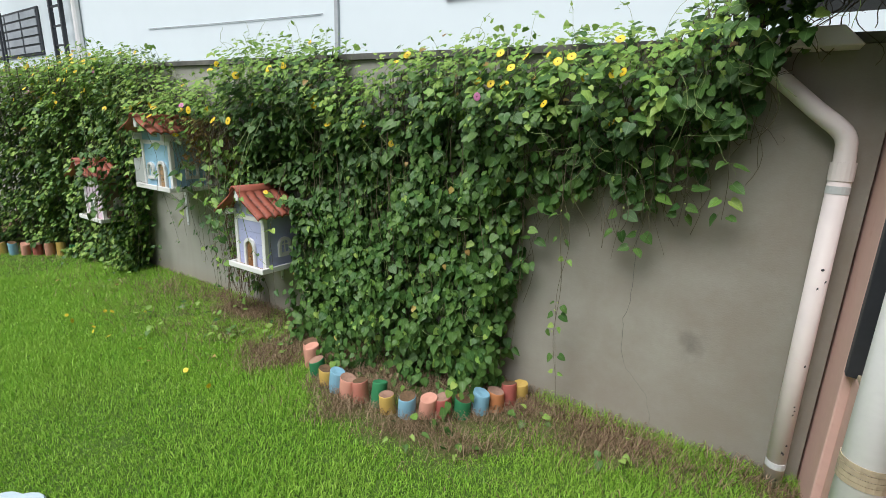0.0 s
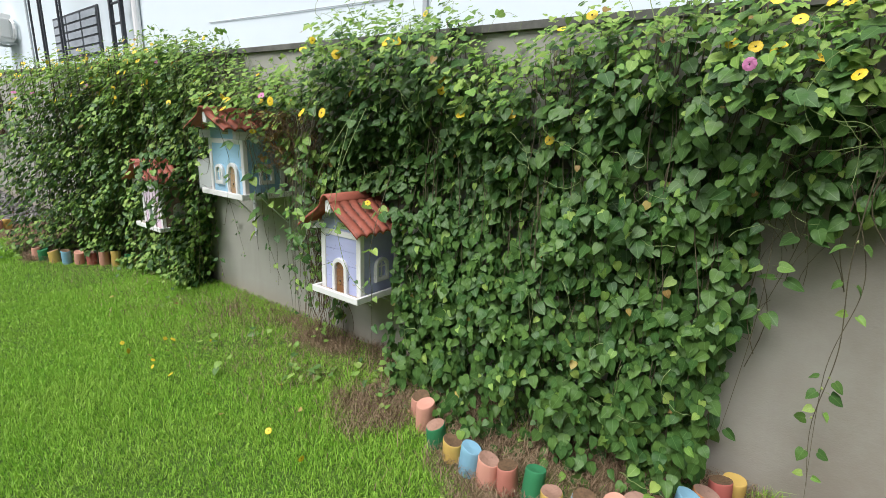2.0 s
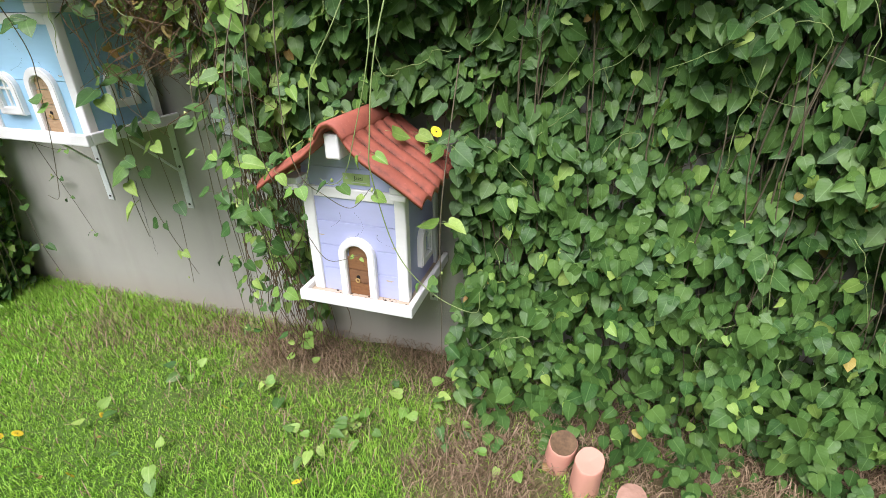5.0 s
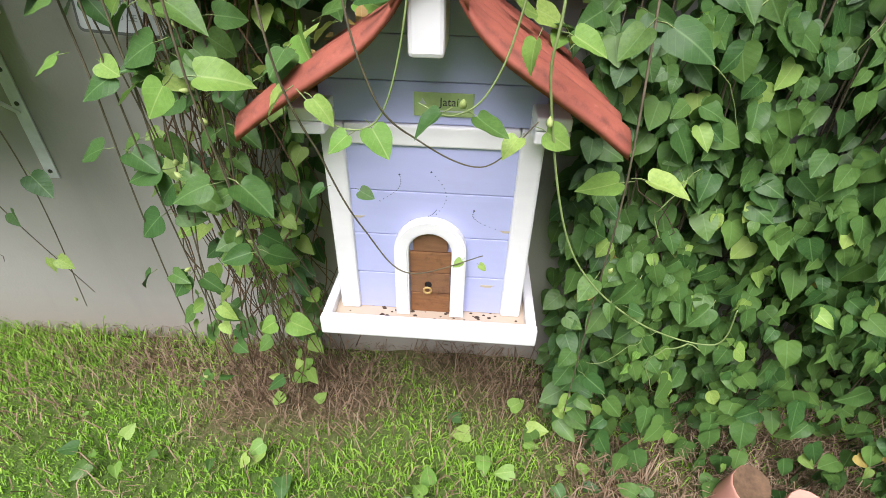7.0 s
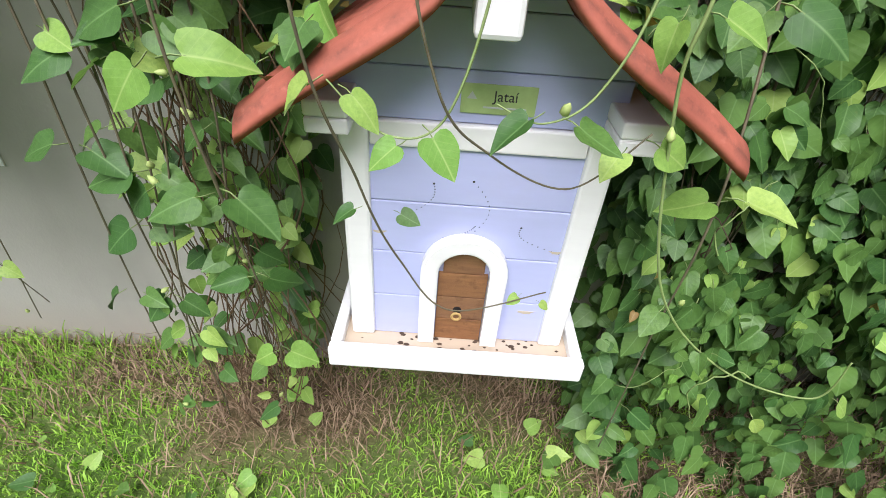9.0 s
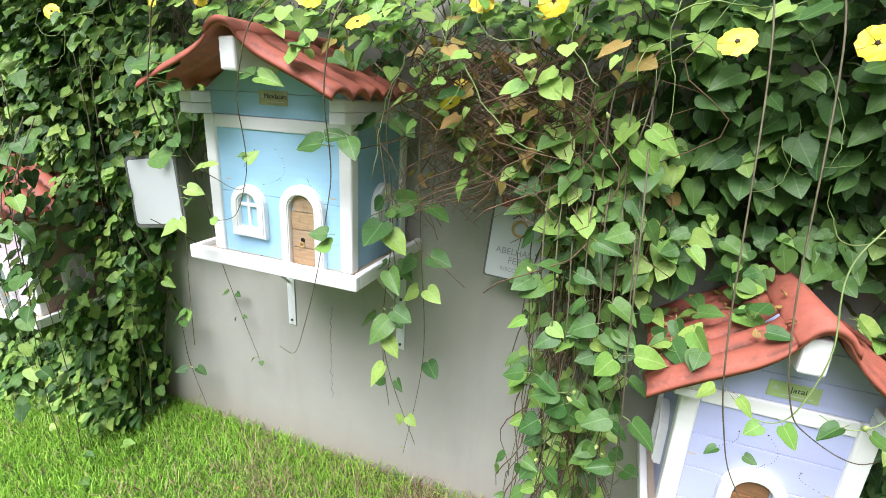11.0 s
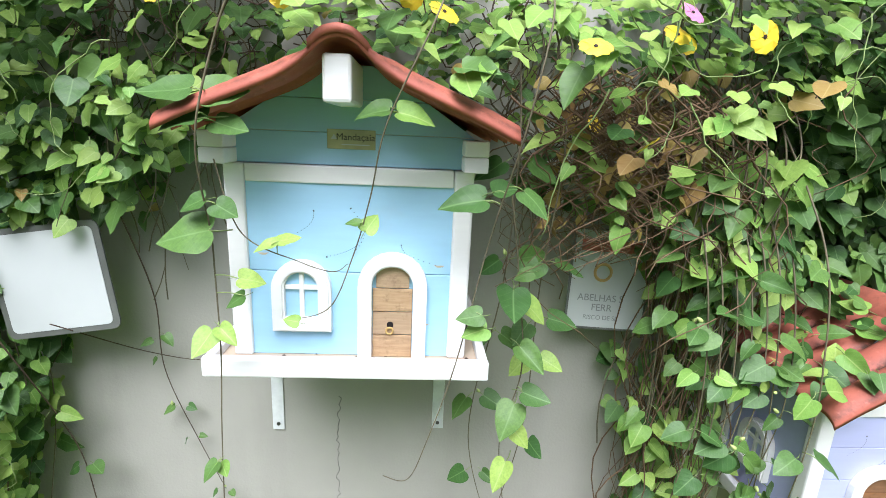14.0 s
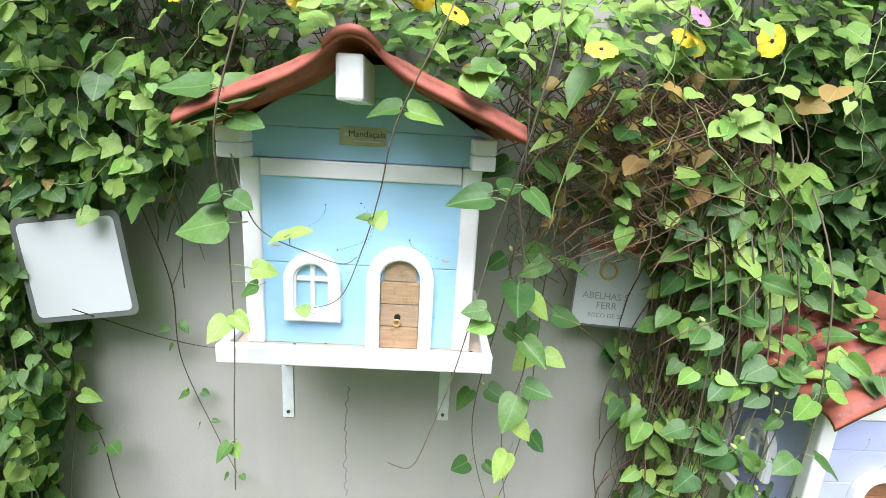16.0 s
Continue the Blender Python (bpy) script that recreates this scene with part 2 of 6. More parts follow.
def joined(name, me, material, parent=None, label=""):
    for m in material if isinstance(material, (list, tuple)) else [material]:
        me.materials.append(m)
    ob = new(name, me)
    ob.parent = parent
    if label:
        ob["label"] = label
    return ob


def thing(name, m, label, category, group="", kind=""):
    e = new(name)
    e.empty_display_size = 0.05
    e.matrix_basis = m
    return tagged(e, label, category, group, kind)


def block(a, b, bevel=0.004, bm=None):
    """A box between two corners, its edges rounded."""
    bm = bm or bmesh.new()
    r = bmesh.ops.create_cube(bm, size=1)["verts"]
    for v in r:
        v.co = Vector([(a[i] + b[i]) / 2 + v.co[i] * (b[i] - a[i]) for i in range(3)])
    if bevel:
        edges = {e for v in r for e in v.link_edges}
        bmesh.ops.bevel(bm, geom=list(edges), offset=bevel, segments=2, affect="EDGES", profile=0.5)
    return bm


def smooth(ob, on=True):
    ob.data.polygons.foreach_set("use_smooth", [on] * len(ob.data.polygons))
    return ob


def curve_points(pts, n=24):
    """A Catmull-Rom line through a few points."""
    p = np.array([pts[0], *pts, pts[-1]], float)
    out = []
    for t in np.linspace(0, len(pts) - 1, n):
        i = min(int(t), len(pts) - 2)
        u = t - i
        a, b, c, d = p[i:i + 4]
        out.append(0.5 * (2 * b + (c - a) * u + (2 * a - 5 * b + 4 * c - d) * u * u + (3 * b - a - 3 * c + d) * u ** 3))
    return np.array(out)


def tube_data(pts, r, sides=5, taper=1.0):
    pts = np.asarray(pts, float)
    t = np.gradient(pts, axis=0)
    t /= np.linalg.norm(t, axis=1)[:, None] + 1e-9
    ref = np.array([0.31, 0.87, 0.2])
    n1 = np.cross(t, ref)
    n1 /= np.linalg.norm(n1, axis=1)[:, None] + 1e-9
    n2 = np.cross(t, n1)
    rr = r * np.linspace(1, taper, len(pts))[:, None, None]
    ang = np.arange(sides) * 2 * math.pi / sides
    ring = n1[:, None] * np.cos(ang)[None, :, None] + n2[:, None] * np.sin(ang)[None, :, None]
    v = (pts[:, None] + ring * rr).reshape(-1, 3)
    f = []
    for i in range(len(pts) - 1):
        for j in range(sides):
            k = (j + 1) % sides
            f.append((i * sides + j, i * sides + k, (i + 1) * sides + k, (i + 1) * sides + j))
    f.append(tuple(range(sides))[::-1])
    f.append(tuple(range((len(pts) - 1) * sides, len(pts) * sides)))
    return v, f


def tubes(name, lines, material, parent=None, label=""):
    """lines: (points, radius, sides, taper), all in one mesh."""
    V, F, o = [], [], 0
    for pts, r, sides, taper in lines:
        v, f = tube_data(pts, r, sides, taper)
        V.append(v)
        F += [tuple(i + o for i in q) for q in f]
        o += len(v)
    me = bpy.data.meshes.new(name)
    me.from_pydata(np.concatenate(V).tolist(), [], F)
    return smooth(joined(name, me, material, parent, label))


def prism(outline, y0, y1, bevel=0.003):
    """A plate from an outline in x and z, between two depths."""
    bm = bmesh.new()
    vs = [bm.verts.new((x, y0, z)) for x, z in outline]
    f = bm.faces.new(vs)
    ex = bmesh.ops.extrude_face_region(bm, geom=[f])["geom"]
    bmesh.ops.translate(bm, verts=[g for g in ex if isinstance(g, bmesh.types.BMVert)], vec=(0, y1 - y0, 0))
    bmesh.ops.recalc_face_normals(bm, faces=bm.faces)
    if bevel:
        bmesh.ops.bevel(bm, geom=[e for e in bm.edges], offset=bevel, segments=1, affect="EDGES")
    return bm


def arch_outline(w, h, n=14):
    """Half-round arch standing on z = 0."""
    r = w / 2
    return [(-r, 0), (r, 0)] + [(r * math.cos(t), h - r + r * math.sin(t)) for t in np.linspace(0, math.pi, n)]


def arch_frame(w, h, iw, ih, iz, y0, y1, n=14):
    """A flat arched frame with an arched opening, both standing square to the board."""
    bm = bmesh.new()
    r, q = w / 2, iw / 2
    ts = np.linspace(0, math.pi, n)
    outer = [(r, 0)] + [(r * math.cos(t), h - r + r * math.sin(t)) for t in ts] + [(-r, 0)]
    inner = [(q, iz)] + [(q * math.cos(t), iz + ih - q + q * math.sin(t)) for t in ts] + [(-q, iz)]
    rows = []
    for y in (y0, y1):
        rows.append(([bm.verts.new((x, y, z)) for x, z in outer], [bm.verts.new((x, y, z)) for x, z in inner]))
    (o0, i0), (o1, i1) = rows
    k = len(outer)
    closed = iz > 0
    for i in range(k if closed else k - 1):
        j = (i + 1) % k
        bm.faces.new((o0[i], o0[j], i0[j], i0[i]))
        bm.faces.new((o1[j], o1[i], i1[i], i1[j]))
        bm.faces.new((o0[j], o0[i], o1[i], o1[j]))
        bm.faces.new((i0[i], i0[j], i1[j], i1[i]))
    if not closed:
        for i in (0, k - 1):
            bm.faces.new((o0[i], i0[i], i1[i], o1[i]))
    bmesh.ops.recalc_face_normals(bm, faces=bm.faces)
    rim = [e for e in bm.edges if all(abs(v.co.y - y0) < 1e-6 for v in e.verts) and any(abs(f.normal.y) < 0.5 for f in e.link_faces)]
    bmesh.ops.bevel(bm, geom=rim, offset=0.003, segments=2, affect="EDGES")
    return bm


def lettering(name, words, size, m, material, parent):
    """Flat raised letters, centred, facing the viewer at -y."""
    cu = bpy.data.curves.new(name, "FONT")
    cu.body, cu.size, cu.align_x, cu.align_y, cu.extrude = words, size, "CENTER", "CENTER", 0.0004
    tmp = new("lettering_source", cu)
    me = bpy.data.meshes.new_from_object(tmp.evaluated_get(bpy.context.evaluated_depsgraph_get()))
    bpy.data.objects.remove(tmp)
    me.transform(m @ pose(0, 0, 0, 90))
    return joined(name, me, material, parent)


# ---- the ground ----
def ground_z(x, y):
    base = np.clip(0.022 * (np.asarray(x, float) + 2.4), 0.0, 0.075)
    return base


def bare(x, y):
    """How bare the soil is, 0 to 1."""
    x, y = np.asarray(x, float), np.asarray(y, float)
    wob = 0.10 * np.sin(3.1 * x + 1.3) + 0.06 * np.sin(7.7 * x + 2.0 * y) + 0.05 * np.sin(17 * x - 9 * y)
    def band(edge, soft=0.22):
        return np.clip((y - edge + wob) / soft, 0, 1)
    tuft = 0.62 + 0.5 * np.sin(6.1 * x + 2.2 * np.sin(5 * y)) * np.sin(8.3 * y + 1.7 * np.sin(4 * x) + 0.8)
    near = np.clip(tuft + 0.05, 0.15, 0.9) * band(-0.36) * np.clip((x + 3.1) / 0.6, 0, 1) * np.clip((-0.65 - x) / 0.3, 0, 1)
    patch = np.clip(tuft + 0.1, 0.2, 0.8) * np.clip((0.34 - np.hypot((x + 1.12) * 0.9, (y + 0.5) * 0.9) + 0.6 * wob) / 0.14, 0, 1)
    front = np.interp(x, [-0.95, -0.6, -0.3, 0.1, 0.4], [-0.66, -0.80, -0.86, -0.80, -0.70])
    bed = np.where((x > -1.05) & (x < 0.55), np.clip(tuft + 0.1, 0.2, 0.8) * band(front - 0.06, 0.24), 0)
    right = np.clip(tuft + 0.12, 0.25, 0.85) * band(np.interp(x, [0.3, 0.9, 1.6], [-0.80, -0.66, -0.42]), 0.3) * np.clip((x - 0.2) / 0.2, 0, 1)
    right = right * np.where(y > -0.09, 0.45, 1.0)
    thin = 0.28 * np.clip(tuft, 0.1, 1) * band(-0.85, 0.5) * np.clip((x + 3.7) / 0.5, 0, 1) * np.clip((-0.5 - x) / 0.3, 0, 1)
    near = np.maximum.reduce([near, patch, thin])
    far = np.where(x < -4.9, band(np.interp(x, [-6.6, -5.9, -4.9], [-1.05, -0.86, -0.18]), 0.1), 0)
    gravel = np.where(x < -8.2, band(-0.75, 0.1), 0)
    return np.clip(np.maximum.reduce([near, bed, right, far, gravel]), 0, 1)


def build_ground():
    xs = np.concatenate([[-400, -150, -60, -30, -20, -15, -12], np.linspace(-10, 3, 130), [4, 6, 10, 20, 50, 150, 400]])
    ys = np.concatenate([[-400, -150, -50, -20, -10, -6], np.linspace(-4, 0.1, 60), [0.3, 0.8, 2, 6, 20, 60, 150, 400]])
    X, Y = np.meshgrid(xs, ys, indexing="ij")
    B = bare(X, Y) * (Y < 0.15)
    Z = ground_z(X, Y) + 0.03 * B * (Y < 0.12) * (X > -7) - 0.008
    Z += (rng.random(Z.shape) - 0.5) * 0.02 * (np.abs(X) < 11) * (np.abs(Y) < 4)
    n = len(ys)
    verts = np.stack([X, Y, Z], -1).reshape(-1, 3)
    faces = [(i * n + j, (i + 1) * n + j, (i + 1) * n + j + 1, i * n + j + 1) for i in range(len(xs) - 1) for j in range(n - 1)]
    me = bpy.data.meshes.new("ground")
    me.from_pydata(verts.tolist(), [], faces)
    me.attributes.new("bare", "FLOAT", "POINT").data.foreach_set("value", B.reshape(-1))
    g = smooth(joined("ground", me, M_SOIL))
    tagged(g, "garden ground of lawn thatch and reddish bare soil", "ground", kind="structure")


def blade_mesh(name, px, py, pz, length, width, lean, material, label):
    """Many tapered, bent blades in one mesh."""
    n = len(px)
    az = rng.random(n) * 2 * math.pi
    face = rng.random(n) * 2 * math.pi
    d = np.stack([np.cos(az), np.sin(az), np.zeros(n)], 1)
    w = np.stack([np.cos(face), np.sin(face), np.zeros(n)], 1) * width[:, None] / 2
    up = np.array([0, 0, 1.0])
    base = np.stack([px, py, pz], 1)
    mid = base + up * (length * 0.6)[:, None] + d * (length * lean * 0.35)[:, None]
    tip = base + up * (length * np.sqrt(np.clip(1 - lean ** 2, 0.04, 1)))[:, None] + d * (length * lean)[:, None]
    V = np.stack([base - w, base + w, mid + w * 0.8, mid - w * 0.8, tip], 1).reshape(-1, 3)
    o = (np.arange(n) * 5)[:, None]
    loops = np.concatenate([o + [0, 1, 2, 3], o + [3, 2, 4]], 1)
    me = bpy.data.meshes.new(name)
    me.vertices.add(len(V))
    me.vertices.foreach_set("co", V.reshape(-1))
    me.loops.add(n * 7)
    me.loops.foreach_set("vertex_index", loops.reshape(-1).astype(np.int32))
    me.polygons.add(n * 2)
    starts = (np.arange(n) * 7)[:, None] + [0, 4]
    me.polygons.foreach_set("loop_start", starts.reshape(-1).astype(np.int32))
    me.update(calc_edges=True)
    me.validate()
    return tagged(joined(name, me, material), label, "grass", kind="stuff")


def build_lawn():
    P = []
    for x0, x1, y0, y1, per in ((-4.6, 2.0, -2.9, 0.0, 16500), (-7.5, -4.6, -2.9, 0.0, 7000), (-16, -7.5, -4.5, -0.6, 900), (-7.5, 3.0, -5.0, -2.9, 700)):
        n = int((x1 - x0) * (y1 - y0) * per)
        P.append(np.stack([x0 + rng.random(n) * (x1 - x0), y0 + rng.random(n) * (y1 - y0)], 1))
    P = np.concatenate(P)
    x, y = P.T
    keep = rng.random(len(x)) > bare(x, y) * 0.88
    for cx, cy, r in STONES:
        keep &= np.hypot(x - cx, y - cy) > r * (0.93 + 0.1 * np.sin(5 * np.arctan2(y - cy, x - cx)))
    x, y = x[keep], y[keep]
    n = len(x)
    tall = 0.6 + 0.8 * np.clip((y + 0.25) / 0.2, 0, 1) * ((x < -2.0) | (x > 0.55)) + 0.35 * (rng.random(len(x)) < 0.06)
    patch = 0.75 + 0.35 * np.sin(2.3 * x + 1.1) * np.sin(3.1 * y + 0.4)
    length = (0.026 + 0.044 * rng.random(n)) * tall * patch * 1.4
    width = 0.0022 + 0.0028 * rng.random(n) + 0.004 * (x < -6)
    g = blade_mesh("lawn", x, y, ground_z(x, y) - 0.006, length, width, 0.3 + 0.65 * rng.random(n), M_GRASS,
                   "short bright green lawn grass, thinner beside the wall")
    n = 90000
    x = -7 + rng.random(n) * 8.8
    y = -1.0 + rng.random(n) * 1.0
    keep = rng.random(n) < bare(x, y) + 0.03
    x, y = x[keep], y[keep]
    n = len(x)
    blade_mesh("dry_straw", x, y, ground_z(x, y) + 0.018, 0.03 + 0.07 * rng.random(n), 0.0020 + 0.0018 * rng.random(n),
               0.86 + 0.13 * rng.random(n), M_STRAW, "dry straw and dead grass scattered on bare soil")


STONES = ((-0.83, -2.14, 0.20), (-1.44, -2.32, 0.23))

build_ground()


def wall_top(x):
    return 2.0 - 0.019 * (x + 0.85)


def build_wall():
    xs = np.linspace(-22, 1.79, 60)
    bm = bmesh.new()
    rows = []
    for x in xs:
        zt = wall_top(x)
        rows.append([bm.verts.new(c) for c in ((x, 0, -0.3), (x, 0, zt * 0.5), (x, 0, zt), (x, 0.15, zt), (x, 0.15, -0.3))])
    for a, b in zip(rows, rows[1:]):
        for i in range(5):
            j = (i + 1) % 5
            bm.faces.new((a[i], b[i], b[j], a[j]))
    bm.faces.new(rows[0])
    bm.faces.new(rows[-1][::-1])
    bmesh.ops.recalc_face_normals(bm, faces=bm.faces)
    tagged(part("wall_north", bm, M_WALL), "grey-beige plastered garden wall with cracks and stains", "wall", kind="structure")
    bm = bmesh.new()
    rows = []
    for x in xs:
        zt = wall_top(x) + 0.002
        rows.append([bm.verts.new(c) for c in ((x, -0.025, zt), (x, -0.03, zt + 0.035), (x, 0.18, zt + 0.045), (x, 0.175, zt))])
    for a, b in zip(rows, rows[1:]):
        for i in range(4):
            j = (i + 1) % 4
            bm.faces.new((a[i], b[i], b[j], a[j]))
    bm.faces.new(rows[0])
    bm.faces.new(rows[-1][::-1])
    bmesh.ops.recalc_face_normals(bm, faces=bm.faces)
    tagged(part("trim", bm, M_CONCRETE), "dark weathered coping along the garden wall", "coping", kind="structure")
    # hairline cracks
    for k, pts in enumerate((((0.99, 1.35), (0.97, 1.1), (0.985, 0.85), (0.96, 0.62), (1.0, 0.42), (1.12, 0.28), (1.17, 0.1)),
                             ((-2.96, 0.7), (-2.97, 0.5), (-2.965, 0.3)))):
        line = curve_points([(x, -0.0006, z) for x, z in pts], 40)
        line[:, 0] += (rng.random(40) - 0.5) * 0.012
        c = tubes("wall_crack", [(line, 0.0014, 4, 0.6)], M_CONCRETE)
        tagged(c, "thin dark crack in the plaster", "crack", kind="structure")


build_wall()


# Added walls out of view; they block low sky light and deepen foliage gaps.
def build_unseen_walls():
    m = plain("pale_render", (0.36, 0.34, 0.31), 0.85, 0, 0.2, 2)
    for a, b in (((-22, -6.2, -0.3), (1.70, -6.0, 3.2)), ((-22.2, -6.2, -0.3), (-22.0, -0.01, 2.2))):
        tagged(part("unseen_wall_south" if b[0] > 0 else "unseen_wall_west", block(a, b, 0.01), m), "unseen plain pale wall added to block low light", "wall", kind="structure")


build_unseen_walls()


# ---- neighbour behind the wall ----
def build_neighbour():
    h = thing("neighbour_building", pose(-10, 1.5, 0), "white rendered neighbouring building behind the garden wall", "building")
    part("wall", block((-14.7, 0, -0.3), (18, 6, 5.8), 0.02), M_FACADE, h)
    part("roof", block((-15.3, -0.5, 5.8), (18.2, 6.4, 5.95), 0.01), M_IRON, h, "dark thin roof edge")
    part("corner_trim", block((-14.76, -0.05, -0.3), (-14.5, 0.0, 5.78), 0.01), M_CONCRETE, h)
    part("downpipe", tubes_bm([((1.25, -0.06, -0.3), (1.25, -0.06, 5.78), 0.06)]), M_PVC, h, "grey-white plastic downpipe")
    part("seam", block((7.40, -0.03, 2.0), (7.45, 0.0, 5.78), 0), M_JOINT, h, "raised vertical joint strip")
    part("seam", block((-5.05, -0.03, 2.0), (-4.97, 0.0, 5.78), 0), M_JOINT, h, "raised vertical joint strip")
    line = curve_points([(3.5, -0.01, 2.86), (5.5, -0.012, 2.79), (7.2, -0.01, 2.74)], 12)
    me = tubes("cable", [(line, 0.005, 5, 1)], M_JOINT, h, "thin dark cable on the facade")
    for x0, x1, z0, z1, bars in ((-3.15, -0.5, 2.7, 3.56, True), (8.8, 10.1, 2.72, 3.7, False)):
        w = part("window", block((x0, -0.03, z0), (x1, 0.0, z1), 0.005), M_IRON, h, "dark metal window frame")
        cols = 3
        for i in range(cols):
            a0 = x0 + 0.06 + i * (x1 - x0 - 0.06) / cols
            a1 = a0 + (x1 - x0) / cols - 0.1
            rows = 5
            for j in range(rows):
                b0 = z0 + 0.05 + j * (z1 - z0 - 0.06) / rows
                part("pane", block((a0, -0.045, b0), (a1, -0.028, b0 + (z1 - z0) / rows - 0.05), 0), M_GLASS, w)
    ladder = thing("caged_ladder", pose(-9.3, 1.35, 0), "dark iron wall ladder with safety hoops on the facade", "ladder")
    for x in (-0.22, 0.22):
        part("rail", block((x - 0.03, -0.03, 1.6), (x + 0.03, 0.03, 5.7), 0.004), M_IRON, ladder)
    for z in np.arange(1.8, 5.6, 0.32):
        part("rung", block((-0.2, -0.015, z), (0.2, 0.015, z + 0.03), 0.003), M_IRON, ladder)
    part("wall_bracket", block((0.2, -0.02, 3.55), (0.6, 0.15, 3.6), 0.003), M_IRON, ladder)
    for dx in (-0.9, -1.05, -1.95, -2.08, -2.65):
        part("cage_bar", block((dx - 0.02, -0.55, 2.2), (dx + 0.02, -0.52, 5.7), 0.003), M_IRON, ladder)
    for z in (4.05, 5.2):
        arc = [(0.2 - 2.8 * math.sin(t / 2), -0.05 - 0.5 * math.sin(t), z) for t in np.linspace(0, math.pi, 16)]
        tubes("hoop", [(np.array(arc), 0.015, 5, 1)], M_IRON, ladder)
    ac = thing("air_conditioner", pose(-16.6, 1.5, 3.25), "white outdoor air-conditioning unit on a wall bracket", "air conditioner")
    part("case", block((-0.45, -0.42, 0.05), (0.45, -0.08, 0.72), 0.03), M_WHITE, ac)
    part("grille", ring_bm(0.26, 0.02, 16, (0.0, -0.425, 0.38)), M_IRON, ac)
    part("service_cover", block((0.45, -0.36, 0.15), (0.53, -0.14, 0.6), 0.03), M_WHITE, ac)
    part("service_hose", ring_bm(0.22, 0.04, 12, (0.5, -0.1, 0.35)), M_WHITE, ac)
    for x in (-0.35, 0.35):
        part("wall_bracket", block((x - 0.02, -0.45, 0.0), (x + 0.02, 0, 0.05), 0.004), M_STEEL, ac)


def tubes_bm(lines, sides=10):
    bm = bmesh.new()
    for p0, p1, r in lines:
        v, f = tube_data([p0, p1], r, sides)
        vs = [bm.verts.new(c) for c in v]
        for q in f:
            bm.faces.new([vs[i] for i in q])
    return bm


def ring_bm(R, r, n, c):
    """A torus round the y axis at c."""
    bm = bmesh.new()
    rows = []
    for i in range(n):
        t = 2 * math.pi * i / n
        rows.append([bm.verts.new((c[0] + (R + r * math.cos(u)) * math.cos(t), c[1] + r * math.sin(u), c[2] + (R + r * math.cos(u)) * math.sin(t)))
                     for u in np.arange(6) * math.pi / 3])
    for i in range(n):
        a, b = rows[i], rows[(i + 1) % n]
        for j in range(6):
            bm.faces.new((a[j], b[j], b[(j + 1) % 6], a[(j + 1) % 6]))
    bmesh.ops.recalc_face_normals(bm, faces=bm.faces)
    return bm


glass = Nodes("window_glass", 0.12, 0.6)
glass.color(glass.mix(glass.ramp(glass.noise(2), 0.3, 0.7), (0.42, 0.47, 0.50), (0.30, 0.34, 0.37)))
M_GLASS = glass.m
build_neighbour()


